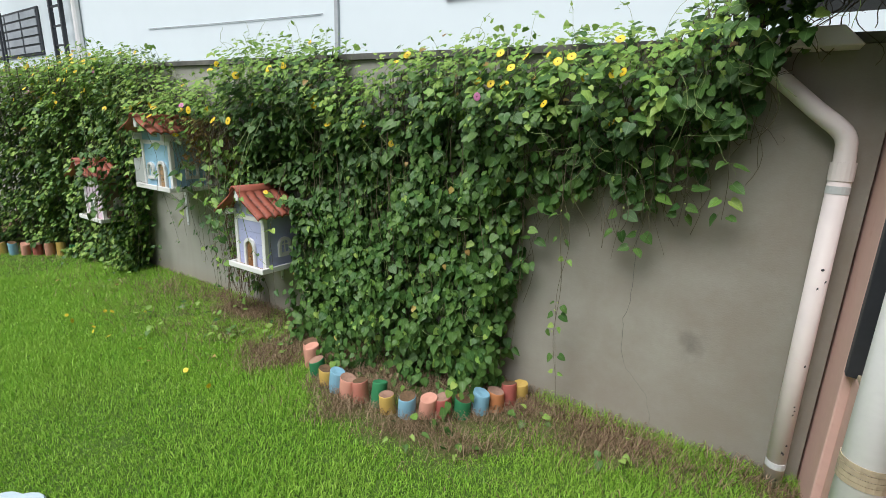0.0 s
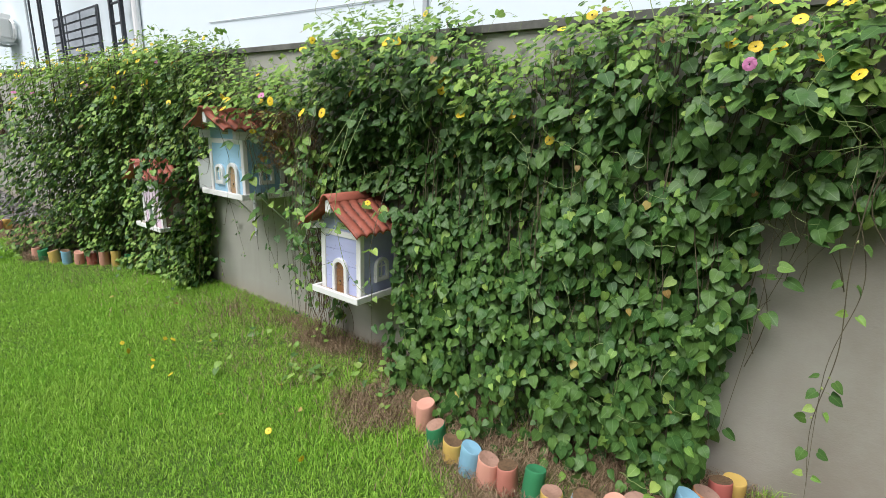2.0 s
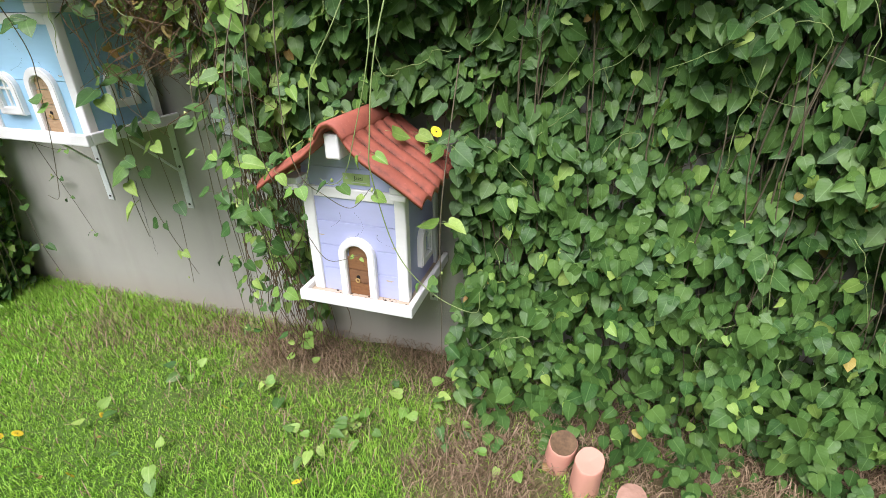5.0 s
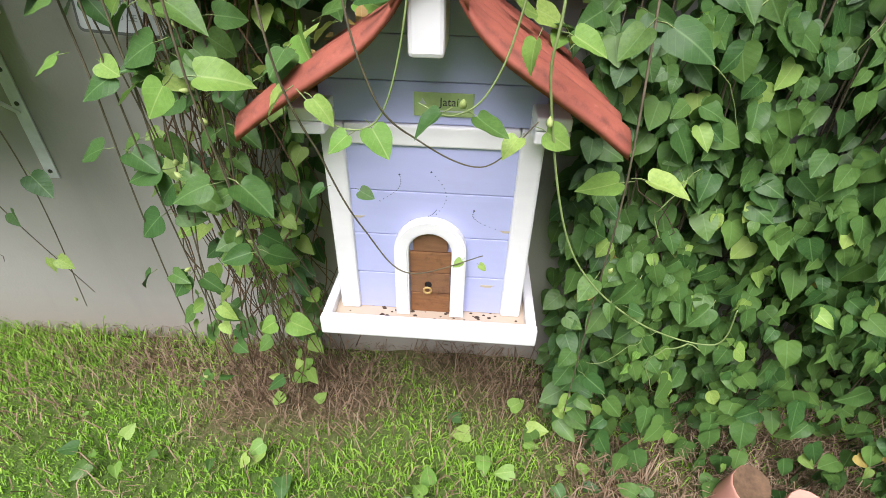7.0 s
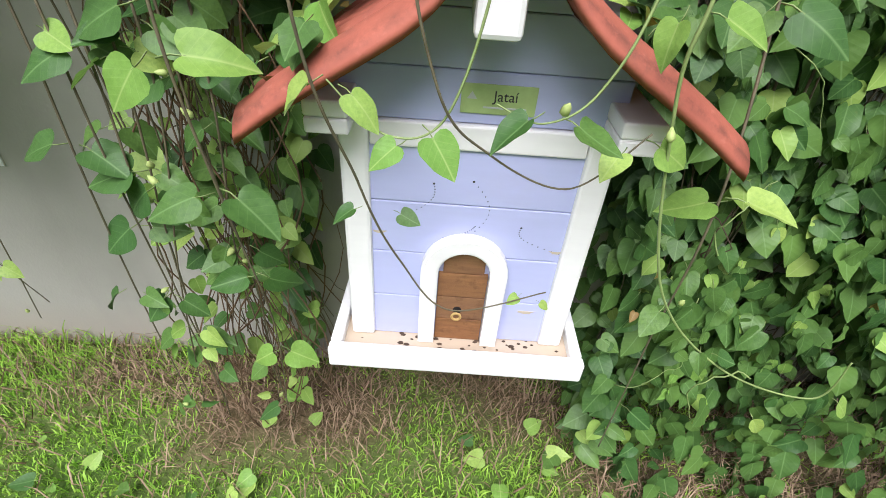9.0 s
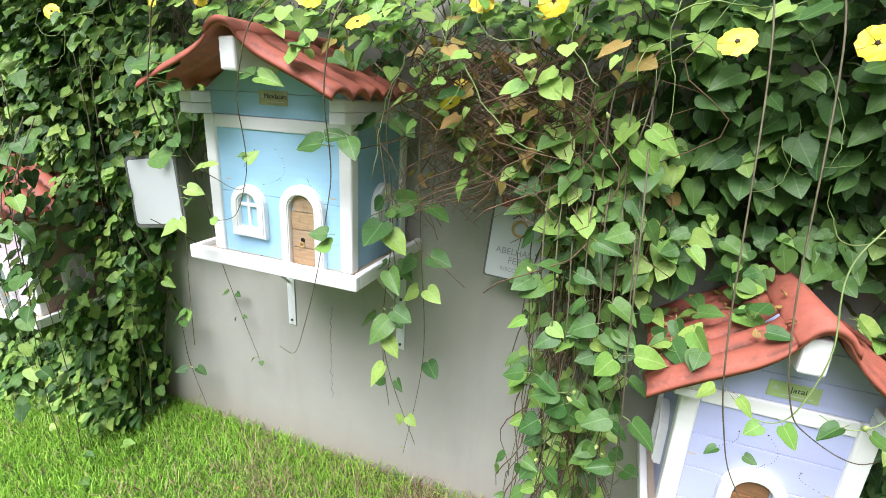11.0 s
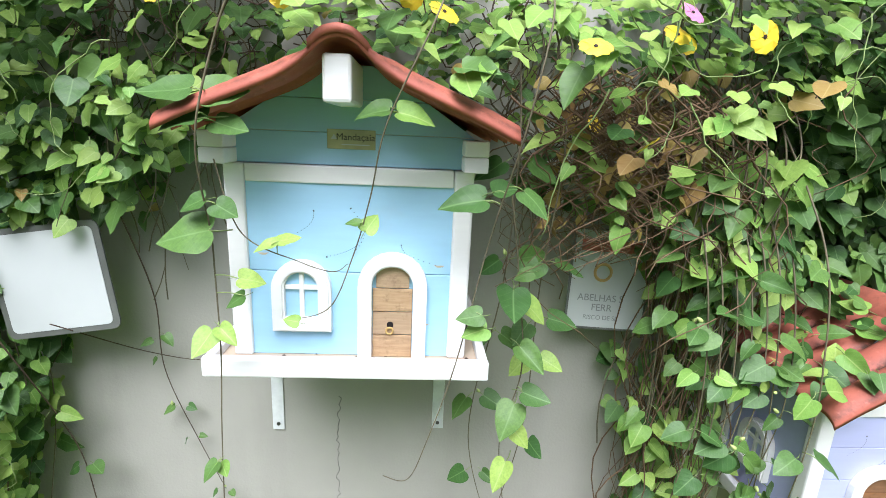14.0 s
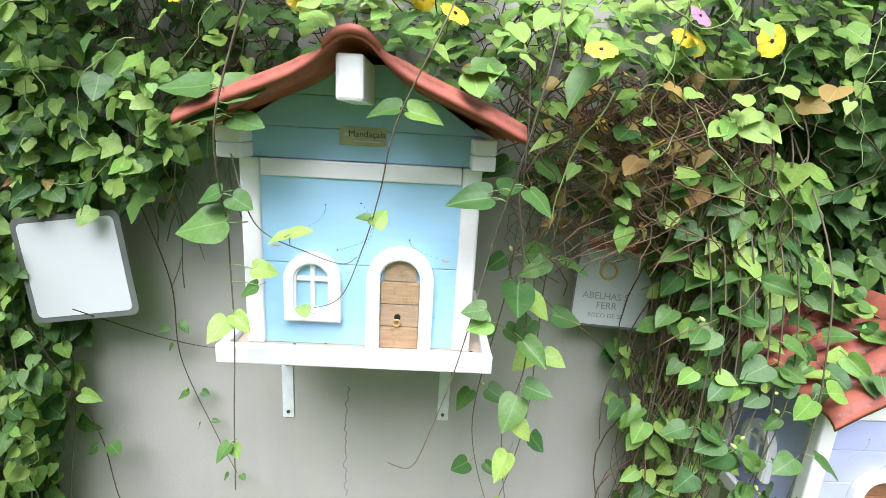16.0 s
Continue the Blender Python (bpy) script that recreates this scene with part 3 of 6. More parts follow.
# ---- building at the end of the wall ----
def build_pink_building():
    b = thing("pink_building", pose(1.80, 0, 0), "salmon pink painted building with a dark-framed opening", "building")
    top = 2.12
    part("wall", block((0.0, -0.30, -0.2), (0.14, 0.15, top), 0.006), M_PINKWALL, b)
    part("sill_wall", block((0.03, -3.6, -0.2), (0.14, -0.302, 0.78), 0.004), M_PINKWALL, b)
    part("wall", block((0.0, -9, -0.2), (0.14, -3.62, top), 0.006), M_PINKWALL, b)
    fr = part("window_frame", block((0.0, -0.345, 0.78), (0.05, -0.304, top), 0.003), M_IRON, b, "dark grey metal frame")
    part("sill", block((0.03, -3.6, 0.782), (0.135, -0.35, 0.80), 0.003), M_TAPE, b, "beige stone sill")
    part("lintel", block((0.03, -3.6, 2.02), (0.14, -0.35, top), 0.003), M_PINKWALL, b)
    # Inner walls coloured near-black, the room's shade put into their colour.
    part("inner_wall", block((2.4, -9, -0.2), (2.5, 0.15, top), 0), M_SHADE_BLACK, b, "inner wall coloured near-black for the shade indoors")
    part("inner_wall", block((0.15, 0.05, -0.2), (2.4, 0.15, top), 0), M_SHADE_BLACK, b, "inner wall coloured near-black for the shade indoors")
    part("inner_wall", block((0.15, -9, -0.2), (2.4, -8.9, top), 0), M_SHADE_BLACK, b, "inner wall coloured near-black for the shade indoors")
    part("roof", block((-0.02, -9, top), (2.6, 0.3, top + 0.12), 0.01), M_TIMBER, b, "dark brown timber eave")
    part("eave", block((-0.46, -0.50, top + 0.001), (-0.022, 0.3, top + 0.119), 0.01), M_TIMBER, b, "dark brown timber eave")
    part("fascia", block((-0.52, -0.50, top - 0.05), (-0.465, 0.28, top + 0.10), 0.004), M_TIMBER, b)
    g = thing("gutter_end", pose(1.53, -0.09, 1.9), "short pink-painted gutter end under the eave", "gutter")
    part("trough", prism([(-0.15, 0.03), (0.13, 0.03), (0.06, 0.10), (-0.12, 0.10)], -0.05, 0.085, 0.004), M_PIPE, g)
    p = thing("downpipe", pose(1.70, -0.06, 0), "pink and white flaking painted downpipe strapped to the wall", "downpipe")
    smooth(part("pipe", tubes_bm([((0, 0, 0.0), (-0.015, 0, 1.45), 0.038)], 18), M_PIPE, p))
    tubes("elbow", [(curve_points([(-0.015, 0, 1.44), (-0.017, 0, 1.54), (-0.036, 0, 1.625), (-0.14, 0, 1.715), (-0.26, 0.0, 1.82), (-0.34, 0.0, 1.885)], 30), 0.036, 18, 0.88)], M_PIPE, p)
    for z in (0.17, 1.40):
        part("strap", tubes_bm([((-z * 0.0103, 0, z), (-z * 0.0103, 0, z + 0.03), 0.0395)], 18), M_STEEL, p, "grey metal strap")
    part("collar", tubes_bm([((-0.0145, 0, 1.45), (-0.016, 0, 1.52), 0.0415)], 18), M_PIPE, p)
    flakes = bmesh.new()
    for z, t, r in ((0.26, -1.2, 0.008), (0.30, -1.0, 0.005), (0.47, -1.0, 0.004), (0.49, -1.1, 0.004), (0.45, -1.1, 0.004), (0.68, -1.0, 0.005), (1.05, -0.9, 0.005), (1.10, -1.4, 0.006), (1.02, -1.5, 0.004), (0.12, -1.3, 0.005)):
        c = Vector((0.0385 * math.cos(t) - z * 0.0103, 0.0385 * math.sin(t), z))
        q = bmesh.ops.create_circle(flakes, cap_ends=True, segments=7, radius=r, matrix=Matrix.Translation(c) @ pose(0, 0, 0, 90, 0, math.degrees(t) + 90))
        for k, v in enumerate(q["verts"]):
            v.co.z += r * (0.7 * math.sin(3.1 * k + z * 20))
    part("paint_flake", flakes, M_IRON, p, "dark spots where the paint has flaked")
    q = thing("white_post", pose(1.763, -1.0, 0), "thick white plastic post with a yellowed wound tape band", "post")
    smooth(part("pipe", tubes_bm([((0, 0, 0.0), (0, 0, 2.1), 0.052)], 24), M_PVC, q))
    for z in (0.775, 0.79, 0.806, 0.822):
        part("tape", tubes_bm([((0, 0, z), (0, 0, z + 0.014), 0.0545)], 20), M_TAPE, q, "yellowed wound tape")


M_TIMBER = wood("dark_eave_timber", (0.045, 0.028, 0.02), (0.025, 0.016, 0.012))
M_TAPE = plain("yellowed_tape", (0.62, 0.52, 0.36), 0.5, 0, 0.3, 30)
build_pink_building()


# ---- bee houses ----
def roof_drop(u):
    """How far the roof has dropped at a share u of the way from ridge to eave."""
    return float(np.interp(u, [0, 0.04, 0.075, 0.11, 0.15, 0.20, 0.27, 0.36, 0.5, 0.66, 0.83, 1.0], [0, 0.012, 0.035, 0.085, 0.17, 0.265, 0.365, 0.46, 0.575, 0.70, 0.84, 1.0]))


def roof_mesh(half, rise, y0, y1, rolls, thick=0.010):
    """A clay roof with flared sides, a rounded ridge and rolls from eave to ridge."""
    nx, ny = 40, rolls * 10
    bm = bmesh.new()
    grime = bm.verts.layers.float.new("grime")

    def height(x):
        return -rise * roof_drop(abs(x) / half)

    def shape(x, v):
        y = y0 + (y1 - y0) * v
        ph = (v * rolls) % 1.0
        roll = 0.020 * abs(math.sin(math.pi * ph)) ** 0.7
        fade = min(1.0, max(0.12, (abs(x) - 0.03) / 0.05))
        return Vector((x * (1 + 0.02 * math.sin(7 * v)), y, height(x) + roll * fade))

    grids = []
    for side in (0, 1):
        g = []
        for i in range(nx + 1):
            x = -half + 2 * half * i / nx
            row = []
            for j in range(ny + 1):
                p = shape(x, j / ny)
                if side:
                    p.z -= thick * 1.15
                row.append(bm.verts.new(p))
            g.append(row)
        grids.append(g)
    a, b = grids
    for i in range(nx):
        for j in range(ny):
            bm.faces.new((a[i][j], a[i + 1][j], a[i + 1][j + 1], a[i][j + 1]))
            bm.faces.new((b[i][j], b[i][j + 1], b[i + 1][j + 1], b[i + 1][j]))
        bm.faces.new((a[i + 1][0], a[i][0], b[i][0], b[i + 1][0]))
        bm.faces.new((a[i][ny], a[i + 1][ny], b[i + 1][ny], b[i][ny]))
    for j in range(ny):
        bm.faces.new((a[0][j], a[0][j + 1], b[0][j + 1], b[0][j]))
        bm.faces.new((a[nx][j + 1], a[nx][j], b[nx][j], b[nx][j + 1]))
    for i in range(nx + 1):
        for j in range(ny + 1):
            a[i][j][grime] = (1 - abs(math.sin(math.pi * (j / ny * rolls)))) ** 2 * (0 < j < ny - 2)
    return bm


def ridge_cap(half, rise, y0, y1, lift):
    """A curved clay tile that rides on the ridge, its front end a little higher."""
    bm = bmesh.new()
    xs = np.linspace(-0.042, 0.042, 13)
    rows = []
    for y, k in ((y0, 1.0), ((y0 + y1) / 2, 0.6), (y1, 0.2)):
        for thick in (0.005, -0.008):
            rows.append([bm.verts.new((x * (1.0 + 0.06 * k), y, -rise * roof_drop(abs(x) / half) + thick + 0.002 * k + lift)) for x in xs])
    top, under = rows[0::2], rows[1::2]
    for a, b in zip(top, top[1:]):
        for i in range(12):
            bm.faces.new((a[i], a[i + 1], b[i + 1], b[i]))
    for a, b in zip(under, under[1:]):
        for i in range(12):
            bm.faces.new((a[i + 1], a[i], b[i], b[i + 1]))
    for a, b, flip in ((top[0], under[0], False), (top[-1], under[-1], True)):
        for i in range(12):
            q = (a[i + 1], a[i], b[i], b[i + 1])
            bm.faces.new(q[::-1] if flip else q)
    for i in (0, 12):
        for k in range(2):
            bm.faces.new((top[k][i], top[k + 1][i], under[k + 1][i], under[k][i]))
    bmesh.ops.recalc_face_normals(bm, faces=bm.faces)
    return bm


def bee_house(name, at, label, W, front, body, post_top, eave_half, eave_z, ridge_z, roof_front, colours, door, tag, window_x, door_x, shift=0.0, n=4, over=0.040):
    """A small wooden hive house on a tray shelf. Local x along the wall, the wall at y = 0, the tray's underside at z = 0."""
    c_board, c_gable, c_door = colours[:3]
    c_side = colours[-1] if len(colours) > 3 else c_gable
    h = thing(name, at, label, "bee house", "bee houses on the wall")
    rim, floor_z = 0.040, 0.022
    tray = part("tray", block((-W / 2 + 0.008, front + 0.008, 0.004), (W / 2 - 0.008, -0.012, floor_z), 0.002), M_TRAY, h, "cream stained tray board")
    part("rim", block((-W / 2, front, 0), (W / 2, front + 0.02, rim), 0.004), M_WHITE, tray)
    for sx in (-1, 1):
        x = sx * (W / 2 - 0.01)
        part("rim", block((x - 0.0095, front + 0.0205, 0), (x + 0.0095, -0.01, rim), 0.004), M_WHITE, tray)
    yb, yf = -0.05, front + 0.062
    pw = 0.038
    # body boards
    z0, z1 = floor_z, post_top - 0.03
    for i in range(n):
        a, b = z0 + (z1 - z0) * i / n, z0 + (z1 - z0) * (i + 1) / n
        part("board", block((-body + 0.008 + shift, yf, a + 0.0006), (body - 0.008 + shift, yf + 0.02, b - 0.0006), 0.0016), c_board, h)
    for sx in (-1, 1):
        x = sx * (body - 0.018) + shift
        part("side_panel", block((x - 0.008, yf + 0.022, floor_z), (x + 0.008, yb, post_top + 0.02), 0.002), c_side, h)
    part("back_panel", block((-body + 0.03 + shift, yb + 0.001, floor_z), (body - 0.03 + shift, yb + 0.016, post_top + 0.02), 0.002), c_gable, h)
    for sx in (-1, 1):
        for y in (yf - 0.008, yb - 0.03):
            xo = sx * body + shift
            part("post", block((min(xo, xo - sx * pw), y, floor_z), (max(xo, xo - sx * pw), y + 0.034, post_top), 0.005), M_WHITE, h)
    part("crossbar", block((-body + pw + 0.001 + shift, yf - 0.006, post_top - 0.034), (body - pw - 0.001 + shift, yf + 0.024, post_top), 0.003), M_WHITE, h)
    # gable boards under the roof line
    def roof_under(x):
        u = min(1.0, abs(x) / eave_half)
        return ridge_z - (ridge_z - eave_z) * roof_drop(u) - 0.006
    zs = np.linspace(post_top + 0.001, ridge_z - 0.03, 4)
    for a, b in zip(zs, zs[1:]):
        def reach(z):
            x = body - 0.004
            while x > 0.012 and roof_under(x) < z:
                x -= 0.002
            return x
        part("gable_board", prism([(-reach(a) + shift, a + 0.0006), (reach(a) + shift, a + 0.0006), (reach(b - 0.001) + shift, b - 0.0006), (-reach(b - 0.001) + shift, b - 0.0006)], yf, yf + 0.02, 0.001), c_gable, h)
    for sx in (-1, 1):
        x0, x1 = sorted((sx * (body - 0.026) + shift, sx * (body + over) + shift))
        head = min(0.058, roof_under(body + over) - 0.016 - post_top)
        for a, b in ((0.001, head / 2 - 0.0004), (head / 2 + 0.0004, head)):
            part("eave_beam", block((x0, yf - 0.062, post_top + a), (x1, yb + 0.01, post_top + b), 0.003), M_WHITE, h)
    part("ridge_beam", block((-0.023 + shift, roof_front + 0.02, ridge_z - 0.104), (0.023 + shift, yb, ridge_z - 0.031), 0.006), M_WHITE, h)
    rf = part("roof", roof_mesh(eave_half, ridge_z - eave_z, roof_front, -0.075, 6), M_CLAY, h, "red-painted rolled clay roof with grime in the valleys")
    rf.location = (shift + 0.006, 0, ridge_z)
    smooth(rf)
    cap = part("ridge_cap", ridge_cap(eave_half, ridge_z - eave_z, roof_front - 0.004, -0.09, 0.0), M_CLAY, rf)
    smooth(cap)
    # arched doorway
    dw, dh = door
    d = part("doorway", arch_frame(dw, dh, dw * 0.60, dh - dw * 0.20, 0.0, yf - 0.020, yf - 0.001), M_WHITE, h)
    d.location = (door_x, 0, floor_z)
    dn = 4
    for i in range(dn):
        a, b = floor_z + 0.001 + (dh - dw * 0.18) * i / dn, floor_z + (dh - dw * 0.18) * (i + 1) / dn
        half = dw * 0.29 if i < dn - 1 else dw * 0.24
        part("door_board", block((door_x - half, yf - 0.006, a), (door_x + half, yf - 0.0008, b - 0.001), 0.0008), c_door, h, "bare weathered wood")
    # No hole is cut; a near-black disc carries the shade inside it.
    e = part("entrance", tubes_bm([((door_x - 0.004, yf - 0.0075, floor_z + dh * 0.32), (door_x - 0.004, yf - 0.005, floor_z + dh * 0.32), 0.007)]), M_SHADE_BLACK, h, "near-black disc painted as the shaded entrance hole")
    part("wax_tube", ring_bm(0.007, 0.0022, 12, (door_x - 0.005, yf - 0.011, floor_z + dh * 0.27)), M_WAX, h, "small yellow wax entrance tube")
    # windows
    def window(place):
        w = part("window", arch_frame(0.088, 0.112, 0.05, 0.072, 0.022, -0.016, 0.0), M_WHITE, h)
        w.matrix_basis = place @ Matrix.Scale(1.32, 4)
        part("muntin", block((-0.0035, -0.009, 0.022), (0.0035, -0.001, 0.092), 0.001), M_WHITE, w)
        part("muntin", block((-0.025, -0.0085, 0.066), (0.025, -0.0015, 0.073), 0.001), M_WHITE, w)
        part("pane", prism([(x, z + 0.0215) for x, z in arch_outline(0.051, 0.073)], -0.004, -0.001, 0), c_board, w)
    if window_x is not None:
        window(pose(window_x, yf - 0.0005, floor_z + 0.058))
    mid = (yf + yb) / 2 + 0.01
    window(pose(body - 0.0095 + shift, mid, floor_z + 0.075, 0, 0, 90))
    window(pose(-body + 0.0095 + shift, mid, floor_z + 0.075, 0, 0, -90))
    # printed name tag
    tx, tz, word, tm = tag
    t = part("name_tag", block((tx - 0.045, yf - 0.0025, tz - 0.018), (tx + 0.045, yf - 0.0004, tz + 0.018), 0.001), tm, h, "small printed name tag")
    lettering("lettering", word, 0.0175, pose(tx + 0.008, yf - 0.0027, tz + 0.004), M_INK, t)
    part("print_line", block((tx - 0.018, yf - 0.0031, tz - 0.0105), (tx + 0.034, yf - 0.0024, tz - 0.0085), 0), M_PAPER, t)
    part("print_mark", prism([(tx - 0.038, tz), (tx - 0.026, tz), (tx - 0.032, tz + 0.009)], yf - 0.0031, yf - 0.0024, 0), M_PAPER, t)
    # painted dotted flight trails
    for k, (x, z, dx, dz, bend) in enumerate(((-0.30, 0.86, -0.2, -0.25, 0.5), (0.0, 0.88, 0.02, -0.42, 0.8), (-0.2, 0.60, 0.25, 0.12, 0.3), (0.42, 0.68, 0.35, -0.2, -0.8))):
        dots = bmesh.new()
        for u in np.linspace(0, 1, 13):
            cx = (x + dx * u) * body + bend * 0.03 * math.sin(math.pi * u) + shift
            cz = floor_z + (z + dz * u * 0.6) * (post_top - 0.06)
            r = 0.0018 if u == 0 else 0.0010
            bmesh.ops.create_circle(dots, cap_ends=True, segments=6, radius=r, matrix=pose(cx, yf - 0.0006, cz, 90))
        part("dotted_trail", dots, M_INK, h, "painted dotted line")
    # litter and soot on the tray
    flakes = bmesh.new()
    for _ in range(46):
        fx, fy = rng.normal(door_x, W * 0.22), front + 0.022 + 0.05 * rng.random()
        if abs(fx) < W / 2 - 0.03:
            r = 0.0012 + 0.0028 * rng.random()
            q = bmesh.ops.create_cone(flakes, cap_ends=True, segments=5, radius1=r, radius2=r * 0.5, depth=r * 0.7, matrix=pose(fx, fy, floor_z + r * 0.35, 0, 0, 360 * rng.random()))
            bmesh.ops.scale(flakes, verts=q["verts"], vec=(1.6, 1, 1), space=Matrix.Translation((-fx, -fy, 0)))
    part("litter", flakes, M_TWIG, h, "dark crumbs on the tray")["kind"] = "stuff"
    # chipped paint
    for x, z, w in ((-0.72, 0.52, 0.02), (0.62, 0.17, 0.028), (0.74, 0.48, 0.02)):
        cx, cz = x * body + shift, floor_z + z * post_top
        pts = [(cx + w * math.cos(t) * (0.4 + 0.25 * math.sin(3 * t + x * 9)), cz + w * 0.45 * math.sin(t) * (0.4 + 0.2 * math.cos(2 * t))) for t in np.linspace(0, 2 * math.pi, 11)[:-1]]
        part("paint_chip", prism(pts, yf - 0.0008, yf - 0.0002, 0), M_CHIP, h, "bare chip in the paint")
    return h, yf


def bracket(house, x, drop, depth):
    """A steel shelf bracket: wall strap, arm, brace and screw."""
    b = part("bracket", block((x - 0.017, -0.006, -drop), (x + 0.017, -0.002, -0.002), 0.001), M_STEEL, house, "white steel shelf bracket")
    part("arm", block((x - 0.012, -depth, -0.012), (x + 0.012, -0.006, -0.001), 0.001), M_STEEL, b)
    part("brace", tubes_bm([((x, -0.012, -drop * 0.55), (x, -depth * 0.75, -0.010), 0.005)], 8), M_STEEL, b)
    for z in (-drop + 0.02, -drop * 0.5, -drop * 0.3):
        part("screw", tubes_bm([((x, -0.0085, z), (x, -0.005, z), 0.0055)], 10), M_SCREW, b)


M_CHIP = plain("bare_chip", (0.55, 0.48, 0.36), 0.8)
HB, YB = bee_house("bee_house", pose(-2.874, 0, 0.994), "light blue wooden bee house with white trim and red roof",
                   0.562, -0.422, 0.2365, 0.412, 0.282, 0.478, 0.624, -0.523, (M_BLUE, M_BLUE_SHADED, M_DOOR_PALE),
                   (0.138, 0.226), (0.002, 0.462, "Mandaçaia", M_TAG_B), -0.096, 0.084, 0.0, 2, 0.018)
bracket(HB, -0.268, 0.405, 0.30)
bracket(HB, 0.207, 0.395, 0.30)
HP, YP = bee_house("bee_house", pose(-1.6385, 0, 0.519), "periwinkle wooden bee house with white trim and red roof",
                   0.411, -0.422, 0.176, 0.402, 0.262, 0.420, 0.625, -0.475, (M_VIOLET, M_VIOLET_SHADED, M_DOOR),
                   (0.130, 0.217), (0.018, 0.435, "Jataí", M_TAG), None, 0.0, over=0.024)
bracket(HP, -0.12, 0.20, 0.26)
bracket(HP, 0.14, 0.20, 0.26)
HK, YK = bee_house("bee_house", pose(-4.31, 0, 0.53), "pale lilac wooden bee house half hidden by vines",
                   0.52, -0.400, 0.20, 0.40, 0.285, 0.44, 0.64, -0.47, (M_PINK, M_PINK, M_DOOR_GREEN, M_PINK_WORN),
                   (0.115, 0.21), (0.0, 0.44, "", M_TAG), None, 0.0)
bracket(HK, -0.12, 0.24, 0.26)
bracket(HK, 0.14, 0.24, 0.26)


# ---- sheets on the wall ----
def build_signs():
    s = thing("laminated_sheet", pose(-3.608, -0.16, 1.094, -4, -8.5, 0), "blank white laminated sheet with a clear rim", "sheet")
    part("rim", prism(rounded(0.135, 0.134, 0.02), -0.002, 0.002, 0), M_LAMINATE, s, "greenish clear laminate rim")
    part("paper", prism(rounded(0.120, 0.120, 0.014), -0.0035, -0.0022, 0), M_PAPER, s)
    t = thing("notice", pose(-2.235, -0.10, 1.115, -6, 3, 0), "laminated white notice on stingless bees, tangled in dry vines", "notice")
    part("sheet", prism(rounded(0.108, 0.135, 0.012), -0.002, 0.002, 0), M_LAMINATE, t)
    part("paper", prism(rounded(0.102, 0.129, 0.008), -0.0034, -0.0022, 0), M_PAPER, t)
    part("heading_bar", block((-0.085, -0.0042, 0.075), (0.085, -0.0036, 0.105), 0), M_INK_RED, t, "faded red heading")
    part("emblem", ring_bm(0.022, 0.004, 18, (-0.02, -0.0040, 0.02)), M_WAX, t, "faded round picture")
    lettering("lettering", "ABELHAS S", 0.026, pose(-0.018, -0.0038, -0.050), M_INK_GREY, t)
    lettering("lettering", "FERR", 0.026, pose(-0.012, -0.0038, -0.076), M_INK_GREY, t)
    lettering("lettering", "RISCO DE SE", 0.017, pose(-0.012, -0.0038, -0.103), M_INK_GREY, t)


def rounded(hx, hz, r, n=5):
    out = []
    for cx, cz, a0 in ((hx - r, hz - r, 0), (-hx + r, hz - r, 90), (-hx + r, -hz + r, 180), (hx - r, -hz + r, 270)):
        for k in range(n):
            t = radians(a0 + 90 * k / (n - 1))
            out.append((cx + r * math.cos(t), cz + r * math.sin(t)))
    return out


build_signs()


# ---- painted log edging ----
LOG_PAINT = {k: paint(k + "_log_paint", c, (0.24, 0.17, 0.11), 0.75, 0.75, 25) for k, c in
             dict(pink=(0.60, 0.30, 0.22), rose=(0.48, 0.19, 0.14), orange=(0.44, 0.18, 0.07), red=(0.36, 0.10, 0.08), yellow=(0.55, 0.38, 0.10), blue=(0.20, 0.40, 0.52), green=(0.03, 0.20, 0.08)).items()}
M_LOGEND = wood("pale_log_end", (0.42, 0.25, 0.18), (0.25, 0.14, 0.09))
LOG_MESH = {}


def log_mesh(kind, seed):
    if (kind, seed) in LOG_MESH:
        return LOG_MESH[kind, seed]
    bm = bmesh.new()
    r0 = 0.046
    rows = []
    for z, k in ((0, 1.0), (0.05, 1.03), (0.12, 1.0), (0.150, 0.985), (0.156, 0.94)):
        rows.append([bm.verts.new((r0 * k * (1 + 0.06 * math.sin(2 * t + seed) + 0.03 * math.sin(5 * t + 2 * seed)) * math.cos(t),
                                   r0 * k * (1 + 0.06 * math.sin(2 * t + seed)) * math.sin(t), z + 0.008 * math.sin(t + seed) * (z > 0.1)))
                     for t in np.arange(14) * 2 * math.pi / 14])
    for a, b in zip(rows, rows[1:]):
        for j in range(14):
            bm.faces.new((a[j], a[(j + 1) % 14], b[(j + 1) % 14], b[j])).smooth = True
    cap = bm.verts.new((0, 0, 0.149))
    for j in range(14):
        bm.faces.new((rows[-1][j], rows[-1][(j + 1) % 14], cap)).material_index = 1
    me = bpy.data.meshes.new("log_stub")
    bm.to_mesh(me)
    bm.free()
    me.materials.append(LOG_PAINT[kind])
    me.materials.append((M_TWIG_BROWN, LOG_PAINT[kind], M_LOGEND)[seed % 3])
    LOG_MESH[kind, seed] = me
    return me


